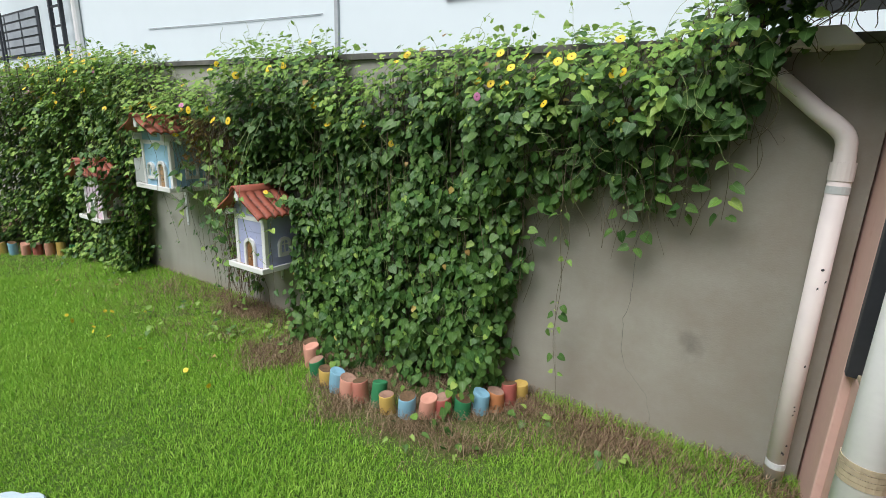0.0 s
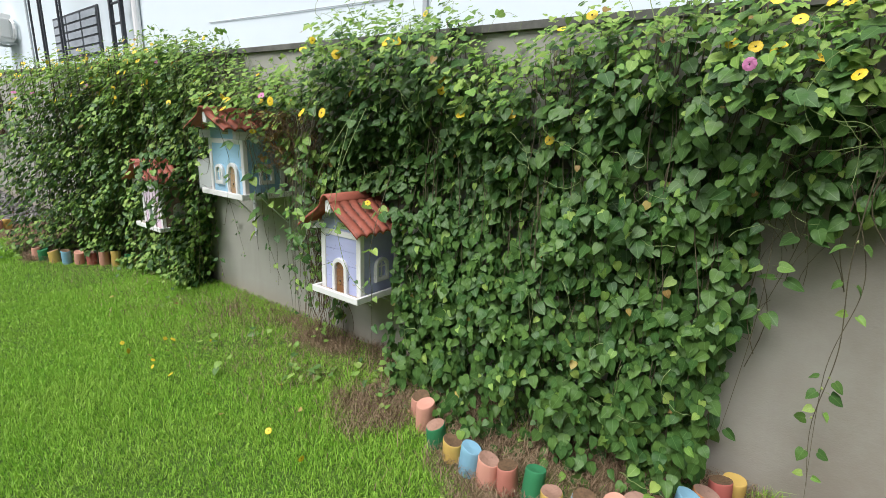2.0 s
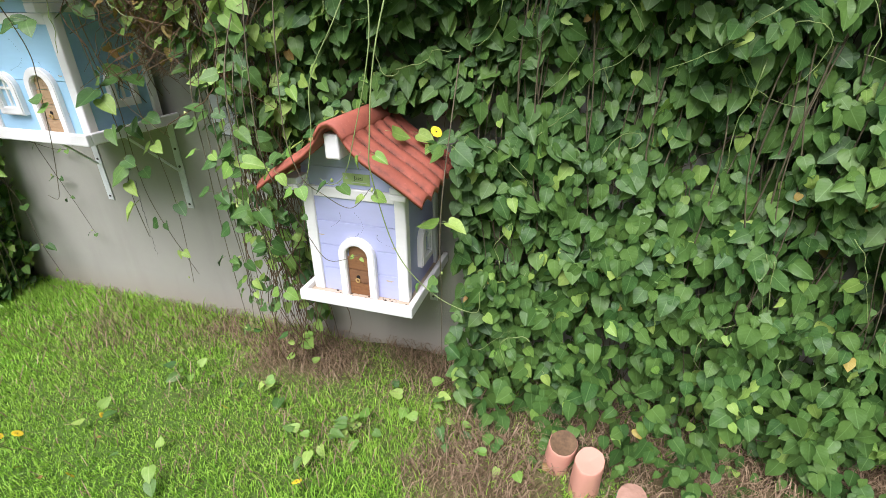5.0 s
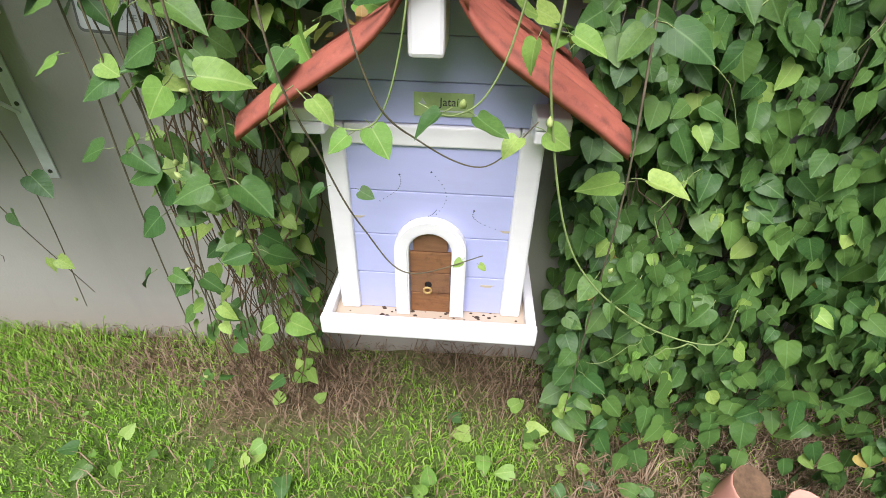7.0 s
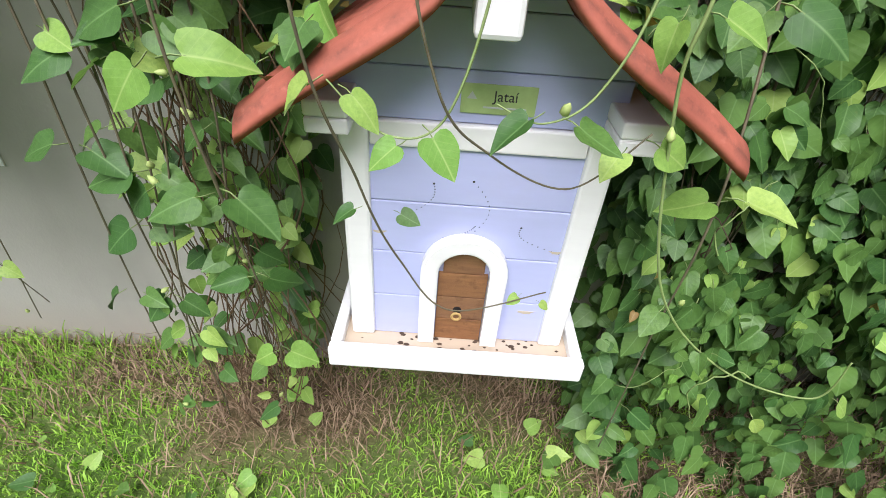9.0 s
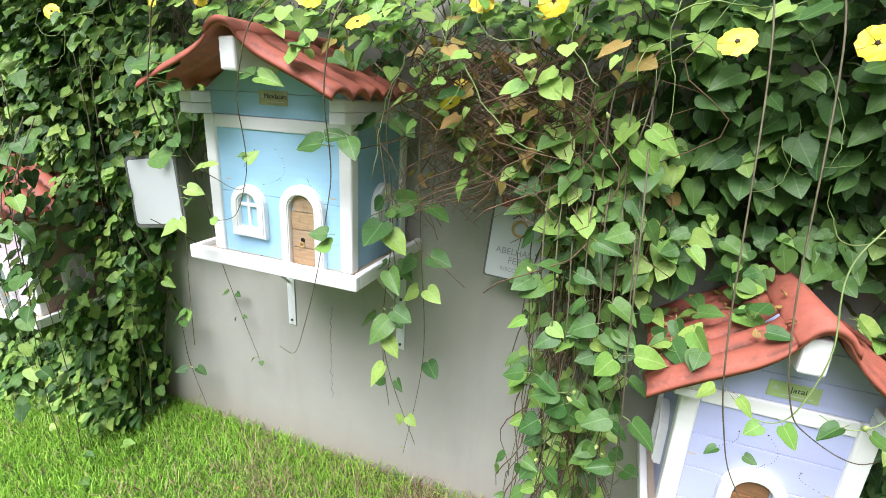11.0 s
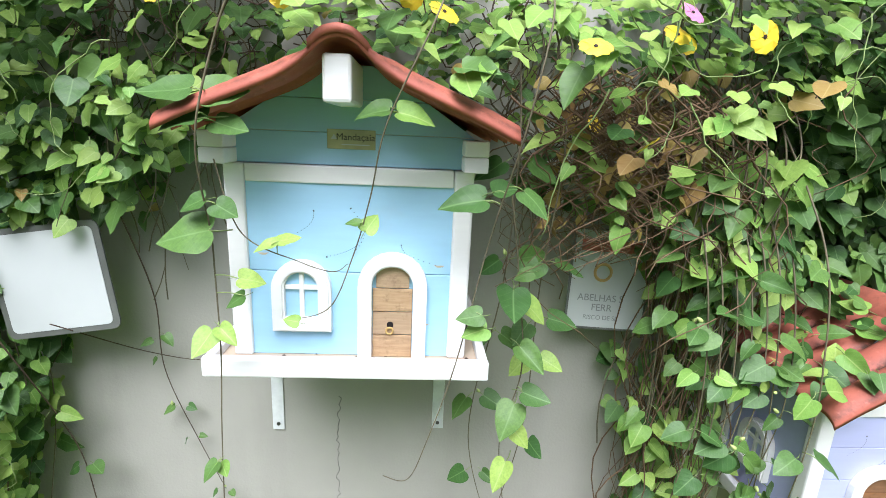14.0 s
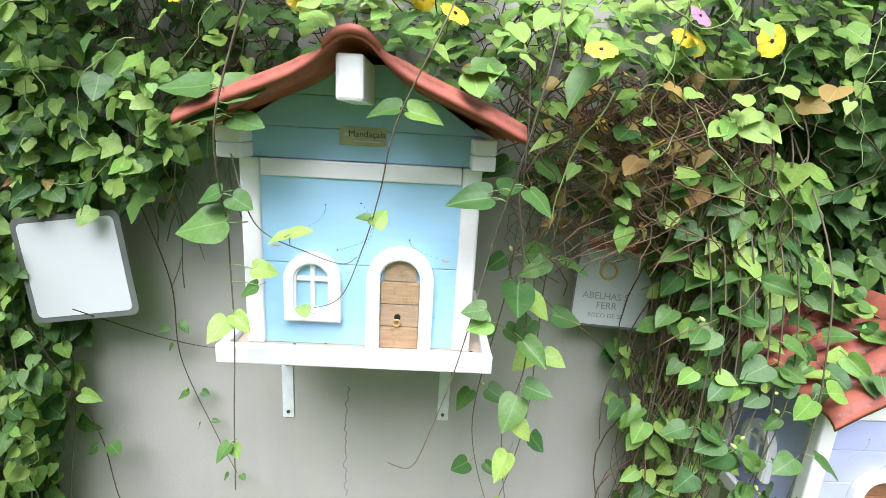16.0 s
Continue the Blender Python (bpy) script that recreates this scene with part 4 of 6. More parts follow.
def log_row(pts, kinds, tall=1.0):
    for k, ((x, y), kind) in enumerate(zip(pts, kinds)):
        ob = new("log_stub", log_mesh(kind, k % 3))
        lean = rng.normal(0, 3.5, 2)
        ob.matrix_basis = pose(x, y, float(ground_z(x, y)) - 0.035 + 0.018 * rng.random(), lean[0], lean[1], 40 * k) @ Matrix.Diagonal((1, 1, tall * (0.92 + 0.2 * rng.random()), 1))
        tagged(ob, kind + " painted log stub standing in the soil edging", "log edging", "painted log edging")


LOGS = (("pink", -0.925, -0.44), ("pink", -0.835, -0.51), ("green", -0.70, -0.575), ("yellow", -0.575, -0.625), ("blue", -0.47, -0.65), ("pink", -0.372, -0.66), ("rose", -0.278, -0.64),
        ("green", -0.18, -0.615), ("yellow", -0.075, -0.64), ("blue", 0.032, -0.615), ("pink", 0.12, -0.555), ("red", 0.195, -0.495), ("green", 0.28, -0.44), ("blue", 0.345, -0.365), ("orange", 0.405, -0.29),
        ("red", 0.445, -0.20), ("yellow", 0.475, -0.11))
log_row([(x, y) for _, x, y in LOGS], [k for k, _, _ in LOGS])
edge = curve_points([(-5.97, -0.90, 0), (-5.6, -0.70, 0), (-5.25, -0.43, 0), (-4.94, -0.20, 0)], 11)
log_row([(p[0], p[1]) for p in edge], ("pink", "green", "yellow", "blue", "pink", "red", "pink", "yellow", "green", "red", "pink"))
edge = curve_points([(-8.2, -1.75, 0), (-8.1, -1.3, 0), (-8.15, -0.72, 0)], 9)
log_row([(p[0], p[1]) for p in edge], ("blue", "red", "pink", "red", "blue", "yellow", "green", "pink", "yellow"))


# ---- stepping stones ----
def stepping_stone(x, y, r, c, label, lobes):
    bm = bmesh.new()
    n = 60
    rows = []
    for k, z in ((1.0, -0.05), (1.0, 0.016), (0.97, 0.024)):
        rows.append([bm.verts.new((r * k * (0.86 + 0.12 * abs(math.sin(lobes * t / 2))) * math.cos(t), r * k * (0.86 + 0.12 * abs(math.sin(lobes * t / 2))) * math.sin(t), z))
                     for t in np.arange(n) * 2 * math.pi / n])
    for a, b in zip(rows, rows[1:]):
        for j in range(n):
            bm.faces.new((a[j], a[(j + 1) % n], b[(j + 1) % n], b[j]))
    bm.faces.new(rows[-1])
    ob = part("stepping_stone", bm, paint(label.split()[0] + "_stone_paint", c, (0.4, 0.35, 0.25), 0.3, 0.7, 20))
    ob.matrix_basis = pose(x, y, float(ground_z(x, y)), 0, 0, 20)
    tagged(ob, label, "stepping stone", "painted stepping stones")


stepping_stone(*STONES[0], (0.50, 0.62, 0.68), "pale blue flower-shaped painted stepping stone in the lawn", 7)
stepping_stone(*STONES[1], (0.85, 0.60, 0.28), "yellow flower-shaped painted stepping stone in the lawn", 6)


# ---- far end of the garden ----
def build_far_end():
    M_LATH = wood("red_brown_lath", (0.13, 0.045, 0.03), (0.075, 0.028, 0.02))
    M_POT = paint("brown_plastic_planter", (0.34, 0.16, 0.10), (0.2, 0.1, 0.07), 0.4, 0.6)
    for cx, cz, w, hh, tilt in ((-14.6, 1.12, 2.6, 0.62, 0), (-11.6, 1.55, 1.1, 0.75, 0), (-13.4, 0.80, 1.9, 0.5, 0)):
        t = thing("trellis", pose(cx, -0.03, cz), "red-brown wooden slat trellis hung on the wall", "trellis", "slat trellises")
        for z in (-hh / 2 + 0.05, hh / 2 - 0.05):
            part("rail", block((-w / 2, -0.02, z - 0.025), (w / 2, 0.0, z + 0.025), 0.003), M_LATH, t)
        for x in np.arange(-w / 2 + 0.04, w / 2, 0.13):
            part("slat", block((x - 0.035, -0.045, -hh / 2), (x + 0.035, -0.021, hh / 2), 0.003), M_LATH, t)
    for cx, cz in ((-15.1, 1.18), (-13.8, 1.16), (-12.5, 1.05), (-11.4, 1.76), (-11.7, 1.2), (-13.6, 0.72), (-14.9, 0.7)):
        p = thing("planter", pose(cx, -0.09, cz), "brown plastic trough planter hooked on a slat trellis", "planter", "trough planters")
        part("trough", prism([(-0.22, 0), (0.22, 0), (0.3, 0.2), (-0.3, 0.2)], -0.16, 0.0, 0.006), M_POT, p)
        part("rim", block((-0.31, -0.17, 0.18), (0.31, 0.0, 0.21), 0.004), M_POT, p)
        leaf_clump("herb", 26, 0.2, 0.08, 0.16, (0, -0.08, 0.2), p)
    bx = thing("raised_bed", pose(-9.75, -1.25, 0), "low red-painted raised bed with a leafy plant", "raised bed")
    for a, b in (((-0.5, -0.6, 0), (0.5, -0.55, 0.16)), ((-0.5, 0.55, 0), (0.5, 0.6, 0.16)), ((-0.5, -0.549, 0), (-0.45, 0.549, 0.16)), ((0.45, -0.549, 0), (0.5, 0.549, 0.16))):
        part("board", block(a, b, 0.004), LOG_PAINT["red"], bx)
    part("soil", block((-0.45, -0.549, 0.0), (0.45, 0.549, 0.12), 0), M_STRAW, bx)
    leaf_clump("plant", 240, 0.42, 0.42, 0.32, (0, 0, 0.12), bx)
    r = thing("garden_rod", pose(-13.9, -0.35, 0, 0, -8, 0), "thin dark rod standing in the gravel", "rod")
    tubes("rod", [(np.array([(0, 0, 0), (0, 0, 0.5), (-0.02, 0, 0.52), (-0.08, 0, 0.52)]), 0.012, 6, 1)], M_IRON, r)
    n = 1500
    bm_v, bm_f = [], []
    x = -16 + rng.random(n) * 7.6
    y = -0.78 + rng.random(n) * 0.75
    for k in range(n):
        s = 0.025 + 0.03 * rng.random()
        q = Euler(rng.random(3) * 6).to_matrix()
        o = len(bm_v)
        for c in ((1, 0, 0), (-1, 0, 0), (0, 0.8, 0), (0, -0.8, 0), (0, 0, 0.6), (0, 0, -0.6)):
            p = q @ Vector(c) * s
            bm_v.append((x[k] + p.x, y[k] + p.y, 0.02 + p.z))
        for f in ((0, 2, 4), (2, 1, 4), (1, 3, 4), (3, 0, 4), (2, 0, 5), (1, 2, 5), (3, 1, 5), (0, 3, 5)):
            bm_f.append(tuple(i + o for i in f))
    me = bpy.data.meshes.new("gravel")
    me.from_pydata(bm_v, [], bm_f)
    k = Nodes("grey_gravel", 0.9, 0.2)
    k.color(k.mix(k.rnd(), (0.10, 0.10, 0.10), (0.34, 0.33, 0.31)))
    tagged(joined("gravel", me, k.m), "grey loose gravel strip along the wall foot", "gravel", kind="stuff")


# ---- leaves ----
OUT = [(0.0, 0.0), (0.16, 0.085), (0.345, 0.035), (0.425, -0.15), (0.395, -0.38), (0.31, -0.59), (0.165, -0.80), (0.0, -1.0)]
MID = [(0.0, 0.0), (0.0, -0.36), (0.0, -0.72), (0.0, -1.0)]


RIM = [(0.09, 0.06), (0.21, 0.082), (0.345, 0.03), (0.42, -0.10), (0.425, -0.27), (0.375, -0.46), (0.28, -0.65), (0.13, -0.85)]
RIM_TO_MID = [0, 0, 0, 0, 1, 1, 2, 2]


def leaf_template(fold, curl, wide=1.0):
    """A heart-shaped leaf, one unit long, tip towards -y, its upper side towards +z."""
    v = []
    def lift(x, y):
        return fold * abs(x) ** 0.8 - curl * y * y - 0.5 * fold * max(0, abs(x) - 0.3) + 0.07 * math.sin(9 * y) * abs(x) * 2
    for x, y in MID:
        v.append((x, y, lift(x, y)))
    n = len(RIM)
    for side in (1, -1):
        for x, y in RIM:
            v.append((side * x * wide, y, lift(x, y)))
    f = []
    for o, flip in ((4, False), (4 + n, True)):
        for i in range(n - 1):
            a, b = RIM_TO_MID[i], RIM_TO_MID[i + 1]
            q = (a, o + i, o + i + 1) if a == b else (a, o + i, o + i + 1, b)
            f.append(q if flip else q[::-1])
        q = (2, o + n - 1, 3)
        f.append(q if flip else q[::-1])
    uv = [(0.5 + (x if abs(x) < 2 else 0), -y) for x, y, _ in v]
    return np.array(v), f, np.array(uv)


def fine_leaf(fold, curl, wide=1.0):
    """The same heart shape with a smooth outline, for leaves that hang alone."""
    edge = curve_points([(x * wide, y, 0) for x, y in OUT], 12)
    n = len(edge)
    v, f = [], []
    def lift(x, y):
        return fold * abs(x) ** 0.8 - curl * y * y - 0.5 * fold * max(0, abs(x) - 0.3) + 0.06 * math.sin(11 * y) * abs(x) + 0.02 * math.sin(7 * x)
    for sgn in (1, -1):
        o = len(v)
        for i in range(n):
            my = -(i / (n - 1)) ** 1.25
            for k in (0.0, 0.55, 1.0):
                x, y = sgn * edge[i][0] * k, my * (1 - k) + edge[i][1] * k
                v.append((x, y, lift(x, y)))
        for i in range(n - 1):
            for k in range(2):
                q = (o + i * 3 + k, o + i * 3 + k + 1, o + i * 3 + k + 4, o + i * 3 + k + 3)
                f.append(q[::-1] if sgn > 0 else q)
    return np.array(v), f, np.array([(0.5 + x, -y) for x, y, _ in v])


FINE = [fine_leaf(0.20, 0.18), fine_leaf(0.34, 0.28, 0.86), fine_leaf(0.08, 0.12, 1.08), fine_leaf(-0.10, 0.26, 0.95), fine_leaf(0.42, 0.10, 0.80), fine_leaf(0.14, -0.12, 1.0)]
TEMPLATES = [leaf_template(0.12, 0.14), leaf_template(0.22, 0.24, 0.92), leaf_template(0.04, 0.08, 1.12), leaf_template(-0.08, 0.2), leaf_template(0.32, 0.10, 0.82), leaf_template(0.08, -0.10, 1.04)]


def leaf_basis(normal, tip):
    """Rotations whose +z is the leaf's normal and -y its tip."""
    n = normal / (np.linalg.norm(normal, axis=1)[:, None] + 1e-9)
    t = tip - n * np.sum(tip * n, 1)[:, None]
    t /= np.linalg.norm(t, axis=1)[:, None] + 1e-9
    y = -t
    x = np.cross(y, n)
    return np.stack([x, y, n], 2)


def leaf_cloud(name, pos, normal, tip, size, material, parent=None, label=""):
    """Many leaves in one mesh."""
    R = leaf_basis(normal, tip)
    V, L, S, U, o, lo = [], [], [], [], 0, 0
    pick = rng.integers(0, len(TEMPLATES), len(pos))
    for k, (tv, tf, tu) in enumerate(TEMPLATES):
        sel = np.flatnonzero(pick == k)
        if not len(sel):
            continue
        v = np.einsum("nij,vj->nvi", R[sel], tv) * size[sel][:, None, None] + pos[sel][:, None]
        V.append(v.reshape(-1, 3))
        flat = np.array([i for f in tf for i in f])
        starts = np.cumsum([0] + [len(f) for f in tf])[:-1]
        m = len(sel)
        L.append((flat[None] + (np.arange(m) * len(tv))[:, None] + o).reshape(-1))
        S.append((starts[None] + (np.arange(m) * len(flat))[:, None] + lo).reshape(-1))
        U.append(np.tile(tu[flat], (m, 1)))
        o += m * len(tv)
        lo += m * len(flat)
    V, L, S, U = map(np.concatenate, (V, L, S, U))
    me = bpy.data.meshes.new(name)
    me.vertices.add(len(V))
    me.vertices.foreach_set("co", V.reshape(-1))
    me.loops.add(len(L))
    me.loops.foreach_set("vertex_index", L.astype(np.int32))
    me.polygons.add(len(S))
    me.polygons.foreach_set("loop_start", S.astype(np.int32))
    me.update(calc_edges=True)
    me.uv_layers.new(name="UVMap").data.foreach_set("uv", U.reshape(-1).astype(np.float32))
    me.validate()
    return smooth(joined(name, me, material, parent, label))


LEAF_MESHES = {}


def one_leaf(kind, k):
    """The shared mesh of a single leaf with its stalk."""
    if (kind, k) not in LEAF_MESHES:
        tv, tf, tu = FINE[k]
        bm = bmesh.new()
        uvl = bm.loops.layers.uv.new("UVMap")
        vs = [bm.verts.new(c) for c in tv]
        for q in tf:
            for lp, i in zip(bm.faces.new([vs[i] for i in q]).loops, q):
                lp[uvl].uv = tu[i]
        bmesh.ops.remove_doubles(bm, verts=bm.verts, dist=1e-4)
        sv, sf = tube_data([(0, -0.05, -0.005), (0.03, 0.16, -0.03), (0.0, 0.36, -0.10)], 0.017, 3)
        vs = [bm.verts.new(c) for c in sv]
        for q in sf:
            bm.faces.new([vs[i] for i in q]).material_index = 1
        me = bpy.data.meshes.new("leaf")
        bm.to_mesh(me)
        bm.free()
        me.materials.append({"leaf": M_LEAF, "young": M_LEAF_YOUNG, "dry": M_LEAF_DRY}[kind])
        me.materials.append(M_STEM_GREEN)
        me.polygons.foreach_set("use_smooth", [True] * len(me.polygons))
        LEAF_MESHES[kind, k] = me
    return LEAF_MESHES[kind, k]


def place_leaves(pos, normal, tip, size, kind, parent, name="leaf"):
    R = leaf_basis(np.asarray(normal, float), np.asarray(tip, float))
    for i in range(len(pos)):
        ob = new(name, one_leaf(kind, int(rng.integers(0, len(FINE)))))
        ob.parent = parent
        m = Matrix(R[i].tolist()).to_4x4() @ Matrix.Scale(float(size[i]), 4)
        m.translation = Vector(pos[i]) - (parent.location if parent else Vector())
        ob.matrix_basis = m


def leaf_clump(name, n, rx, ry, rz, at, parent):
    p = rng.normal(0, 0.45, (n, 3)) * [rx, ry, rz]
    p[:, 2] = np.abs(p[:, 2])
    nor = p * [1, 1, 0.6] + [0, 0, 0.12] + rng.normal(0, 0.05, (n, 3))
    tip = p * [1, 1, 0] + [0, 0, -0.1] + rng.normal(0, 0.1, (n, 3))
    return tagged(leaf_cloud(name, p + np.array(at), nor, tip, 0.05 + 0.05 * rng.random(n), [M_LEAF_YOUNG], parent), kind="stuff")


build_far_end()

# ---- climbing vines ----
TOP_X = [-8, -6.5, -5, -3.8, -3.3, -3.05, -2.9, -2.2, -2.0, -1.8, -1.4, -1.0, -0.85, -0.62, -0.4, -0.2, 0.3, 0.8, 1.1, 1.4, 1.7]
TOP_Z = [2.05, 2.12, 2.20, 2.22, 2.12, 1.98, 1.89, 1.93, 2.02, 2.14, 2.17, 2.10, 1.95, 1.90, 1.98, 2.06, 2.06, 2.04, 2.14, 2.36, 2.40]
LOW_X = [-8, -3.86, -3.80, -3.62, -3.25, -3.2, -2.56, -2.5, -2.3, -2.10, -1.98, -1.9, -1.38, -1.32, 0.34, 0.42, 0.6, 1.0, 1.2, 1.4, 1.7]
LOW_Z = [0.0, 0.0, 0.35, 1.2, 1.38, 1.56, 1.56, 1.36, 1.30, 0.30, 0.15, 1.10, 1.10, 0.0, 0.0, 1.25, 1.30, 1.32, 1.40, 1.85, 2.2]


def top_z(x):
    return np.interp(x, TOP_X, TOP_Z) + 0.035 * np.sin(11 * x) + 0.025 * np.sin(23 * x + 1)


def low_z(x):
    return np.interp(x, LOW_X, LOW_Z) + 0.05 * np.sin(17 * x + 0.5) + 0.03 * np.sin(41 * x)


def thickness(x, z):
    """How far the foliage stands out from the wall."""
    far = np.interp(x, [-6.7, -6.2, -5.5, -5.0, -4.5, -3.9], [0.84, 0.80, 0.54, 0.32, 0.25, 0.22]) * (0.92 + 0.16 * np.clip(z, 0, 1) - 0.12 * np.clip(z - 1, 0, 2))
    crown = 0.16 * np.clip(1 - np.abs(top_z(x) - 0.24 - z) / 0.45, 0, 1)
    flare = 0.30 * np.clip(1 - z / 0.55, 0, 1) * np.clip((x + 1.25) / 0.2, 0, 1)
    close = np.where(x > 0.35, 0.18, 0.22) + crown + flare * (x < 0.4)
    close += np.where((x > -3.3) & (x < -2.0) & (z > 1.5), 0.09, 0)
    close = close * (1 - 0.68 * np.exp(-((x + 0.98) / 0.40) ** 2 - ((z - 1.22) / 0.38) ** 2))
    far = far + np.where((x > -4.04) & (x < -3.8) & (z > 0.25), 0.24, 0)
    lilac = np.where((np.abs(x + 4.29) < 0.36) & (z > 0.9) & (z < 1.75), 0.7, 1.0)
    return np.where(x < -3.9, np.maximum(far, 0.25), close) * lilac


def free_of_houses(x, y, z):
    ok = np.ones(len(x), bool)
    for cx, base, half, roof, tall in ((-2.874, 0.994, 0.30, -0.56, 0.66), (-1.6385, 0.519, 0.265, -0.52, 0.66), (-4.31, 0.53, 0.27, -0.50, 0.64)):
        zz = z - base
        slope = np.interp(np.abs(x - cx), [0, 0.3], [tall, tall - 0.15])
        slope = np.where(y > -0.30, np.interp(np.abs(x - cx), [0, 0.06, 0.28], [0.655, 0.61, 0.47]), slope)
        ok &= ~((np.abs(x - cx) < half + 0.02) & (zz > -0.04) & (zz < slope) & (y > roof))
    ok &= ~((np.abs(x + 2.31) < 0.14) & (np.abs(z - 1.13) < 0.17) & (rng.random(len(x)) < 0.93))
    ok &= ~((np.abs(x + 3.608) < 0.13) & (np.abs(z - 1.09) < 0.15) & (y > -0.9))
    return ok


def sample_vine(x0, x1, n, inner):
    x = x0 + rng.random(n) * (x1 - x0)
    z = rng.random(n) * 2.6
    keep = (z < top_z(x)) & (z > low_z(x))
    x, z = x[keep], z[keep]
    d = thickness(x, z)
    lump = np.array([noise.noise(Vector((a * 3.2, b * 3.2, 1.7))) for a, b in zip(x, z)])
    fine = np.array([noise.noise(Vector((a * 9, b * 9, 5.1))) for a, b in zip(x, z)])
    d = d * (1 + 0.55 * lump + 0.4 * fine)
    u = 0.08 + 0.5 * rng.random(len(x)) if inner else 0.58 + 0.55 * rng.random(len(x)) ** 0.7
    y = -d * u
    near_top = np.clip(1 - (top_z(x) - z) / 0.22, 0, 1)
    y = y + near_top * d * rng.random(len(x)) * 1.15
    ok = free_of_houses(x, y, z)
    # pockets that let one see into the dark inside
    if not inner:
        pocket = np.array([noise.noise(Vector((a * 8.5, b * 6.5, 9.3))) for a, b in zip(x, z)])
        ok &= (pocket > -0.14) | (rng.random(len(x)) < 0.15) | (near_top > 0)
    # thin, see-through stretches
    sparse = ((x > -2.45) & (x < -1.9) & (z < 1.1)) | ((x > 0.35) & (z < 1.6))
    ok &= ~sparse | (rng.random(len(x)) < 0.62)
    brown = (x > -2.5) & (x < -2.0) & (z < 1.62)
    ok &= ~brown | (rng.random(len(x)) < 0.55)
    return x[ok], y[ok], z[ok], near_top[ok], (lump - fine)[ok]


def orient(x, y, z, near_top):
    n = len(x)
    crown = np.clip(1 - (top_z(x) - z - 0.25) / 0.35, 0, 1)
    tilt = 0.12 + 0.75 * crown + 0.4 * (x < -1.25) + 0.3 * (x < -3.85) + 1.0 * near_top + (0.55 + 0.2 * crown) * rng.random(n)
    nor = np.stack([rng.normal(0, 0.5, n), -np.ones(n), tilt + rng.normal(0, 0.22, n)], 1)
    tip = np.stack([rng.normal(0, 1, n) * np.where(x < -1.25, 1.1, 0.75), -0.5 * np.ones(n), -np.ones(n)], 1)
    return nor, tip


def strand(x, y, z0, z1, sway=0.04, n=22):
    zz = np.linspace(z0, z1, n)
    ph = rng.random(4) * 6
    k = np.linspace(0, 1, n)
    return np.stack([x + sway * np.sin(5 * k + ph[0]) * k + 0.4 * sway * np.sin(13 * k + ph[1]), y + 0.5 * sway * np.sin(6 * k + ph[2]) * k, zz], 1)


FLOWERS = {}


def flower_mesh(pink):
    if pink not in FLOWERS:
        bm = bmesh.new()
        for i in range(5):
            t = 2 * math.pi * i / 5
            pts = []
            for u, v, zz in ((0.06, 0, 0.0), (0.45, 0.38, 0.10), (0.82, 0.60, 0.07), (1.03, 0.26, -0.04), (0.96, 0.0, 0.02), (1.03, -0.26, -0.02), (0.82, -0.58, 0.03), (0.45, -0.34, 0.06)):
                pts.append(bm.verts.new((u * math.cos(t) - v * math.sin(t), u * math.sin(t) + v * math.cos(t), zz)))
            bm.faces.new(pts)
        c = bmesh.ops.create_cone(bm, cap_ends=True, segments=8, radius1=0.14, radius2=0.11, depth=0.05, matrix=Matrix.Translation((0, 0, 0.09)))
        eye = {f for v in c["verts"] for f in v.link_faces}
        for f in eye:
            f.material_index = 1
        v, f = tube_data([(0, 0, 0.0), (0.05, 0.02, -0.35), (0.1, 0, -0.8)], 0.1, 5, 0.6)
        vs = [bm.verts.new(q) for q in v]
        for q in f:
            bm.faces.new([vs[i] for i in q]).material_index = 2
        me = bpy.data.meshes.new("flower")
        bm.to_mesh(me)
        bm.free()
        for m in (M_PETAL_PINK if pink else M_PETAL, M_EYE, M_STEM_GREEN):
            me.materials.append(m)
        FLOWERS[pink] = me
    return FLOWERS[pink]


def flower(p, r, parent, pink=False, face=(0, -1, 0.5)):
    ob = new("flower", flower_mesh(pink))
    ob.parent = parent
    d = Vector(face) + Vector(rng.normal(0, 0.35, 3))
    m = d.to_track_quat("Z", "Y").to_matrix().to_4x4() @ Matrix.Rotation(rng.random() * 6, 4, "Z") @ Matrix.Scale(r, 4)
    m.translation = Vector(p) - (parent.location if parent else Vector())
    ob.matrix_basis = m
    ob["label"] = "pink flower with a dark eye" if pink else "yellow five-petalled flower with a black eye"
    return ob


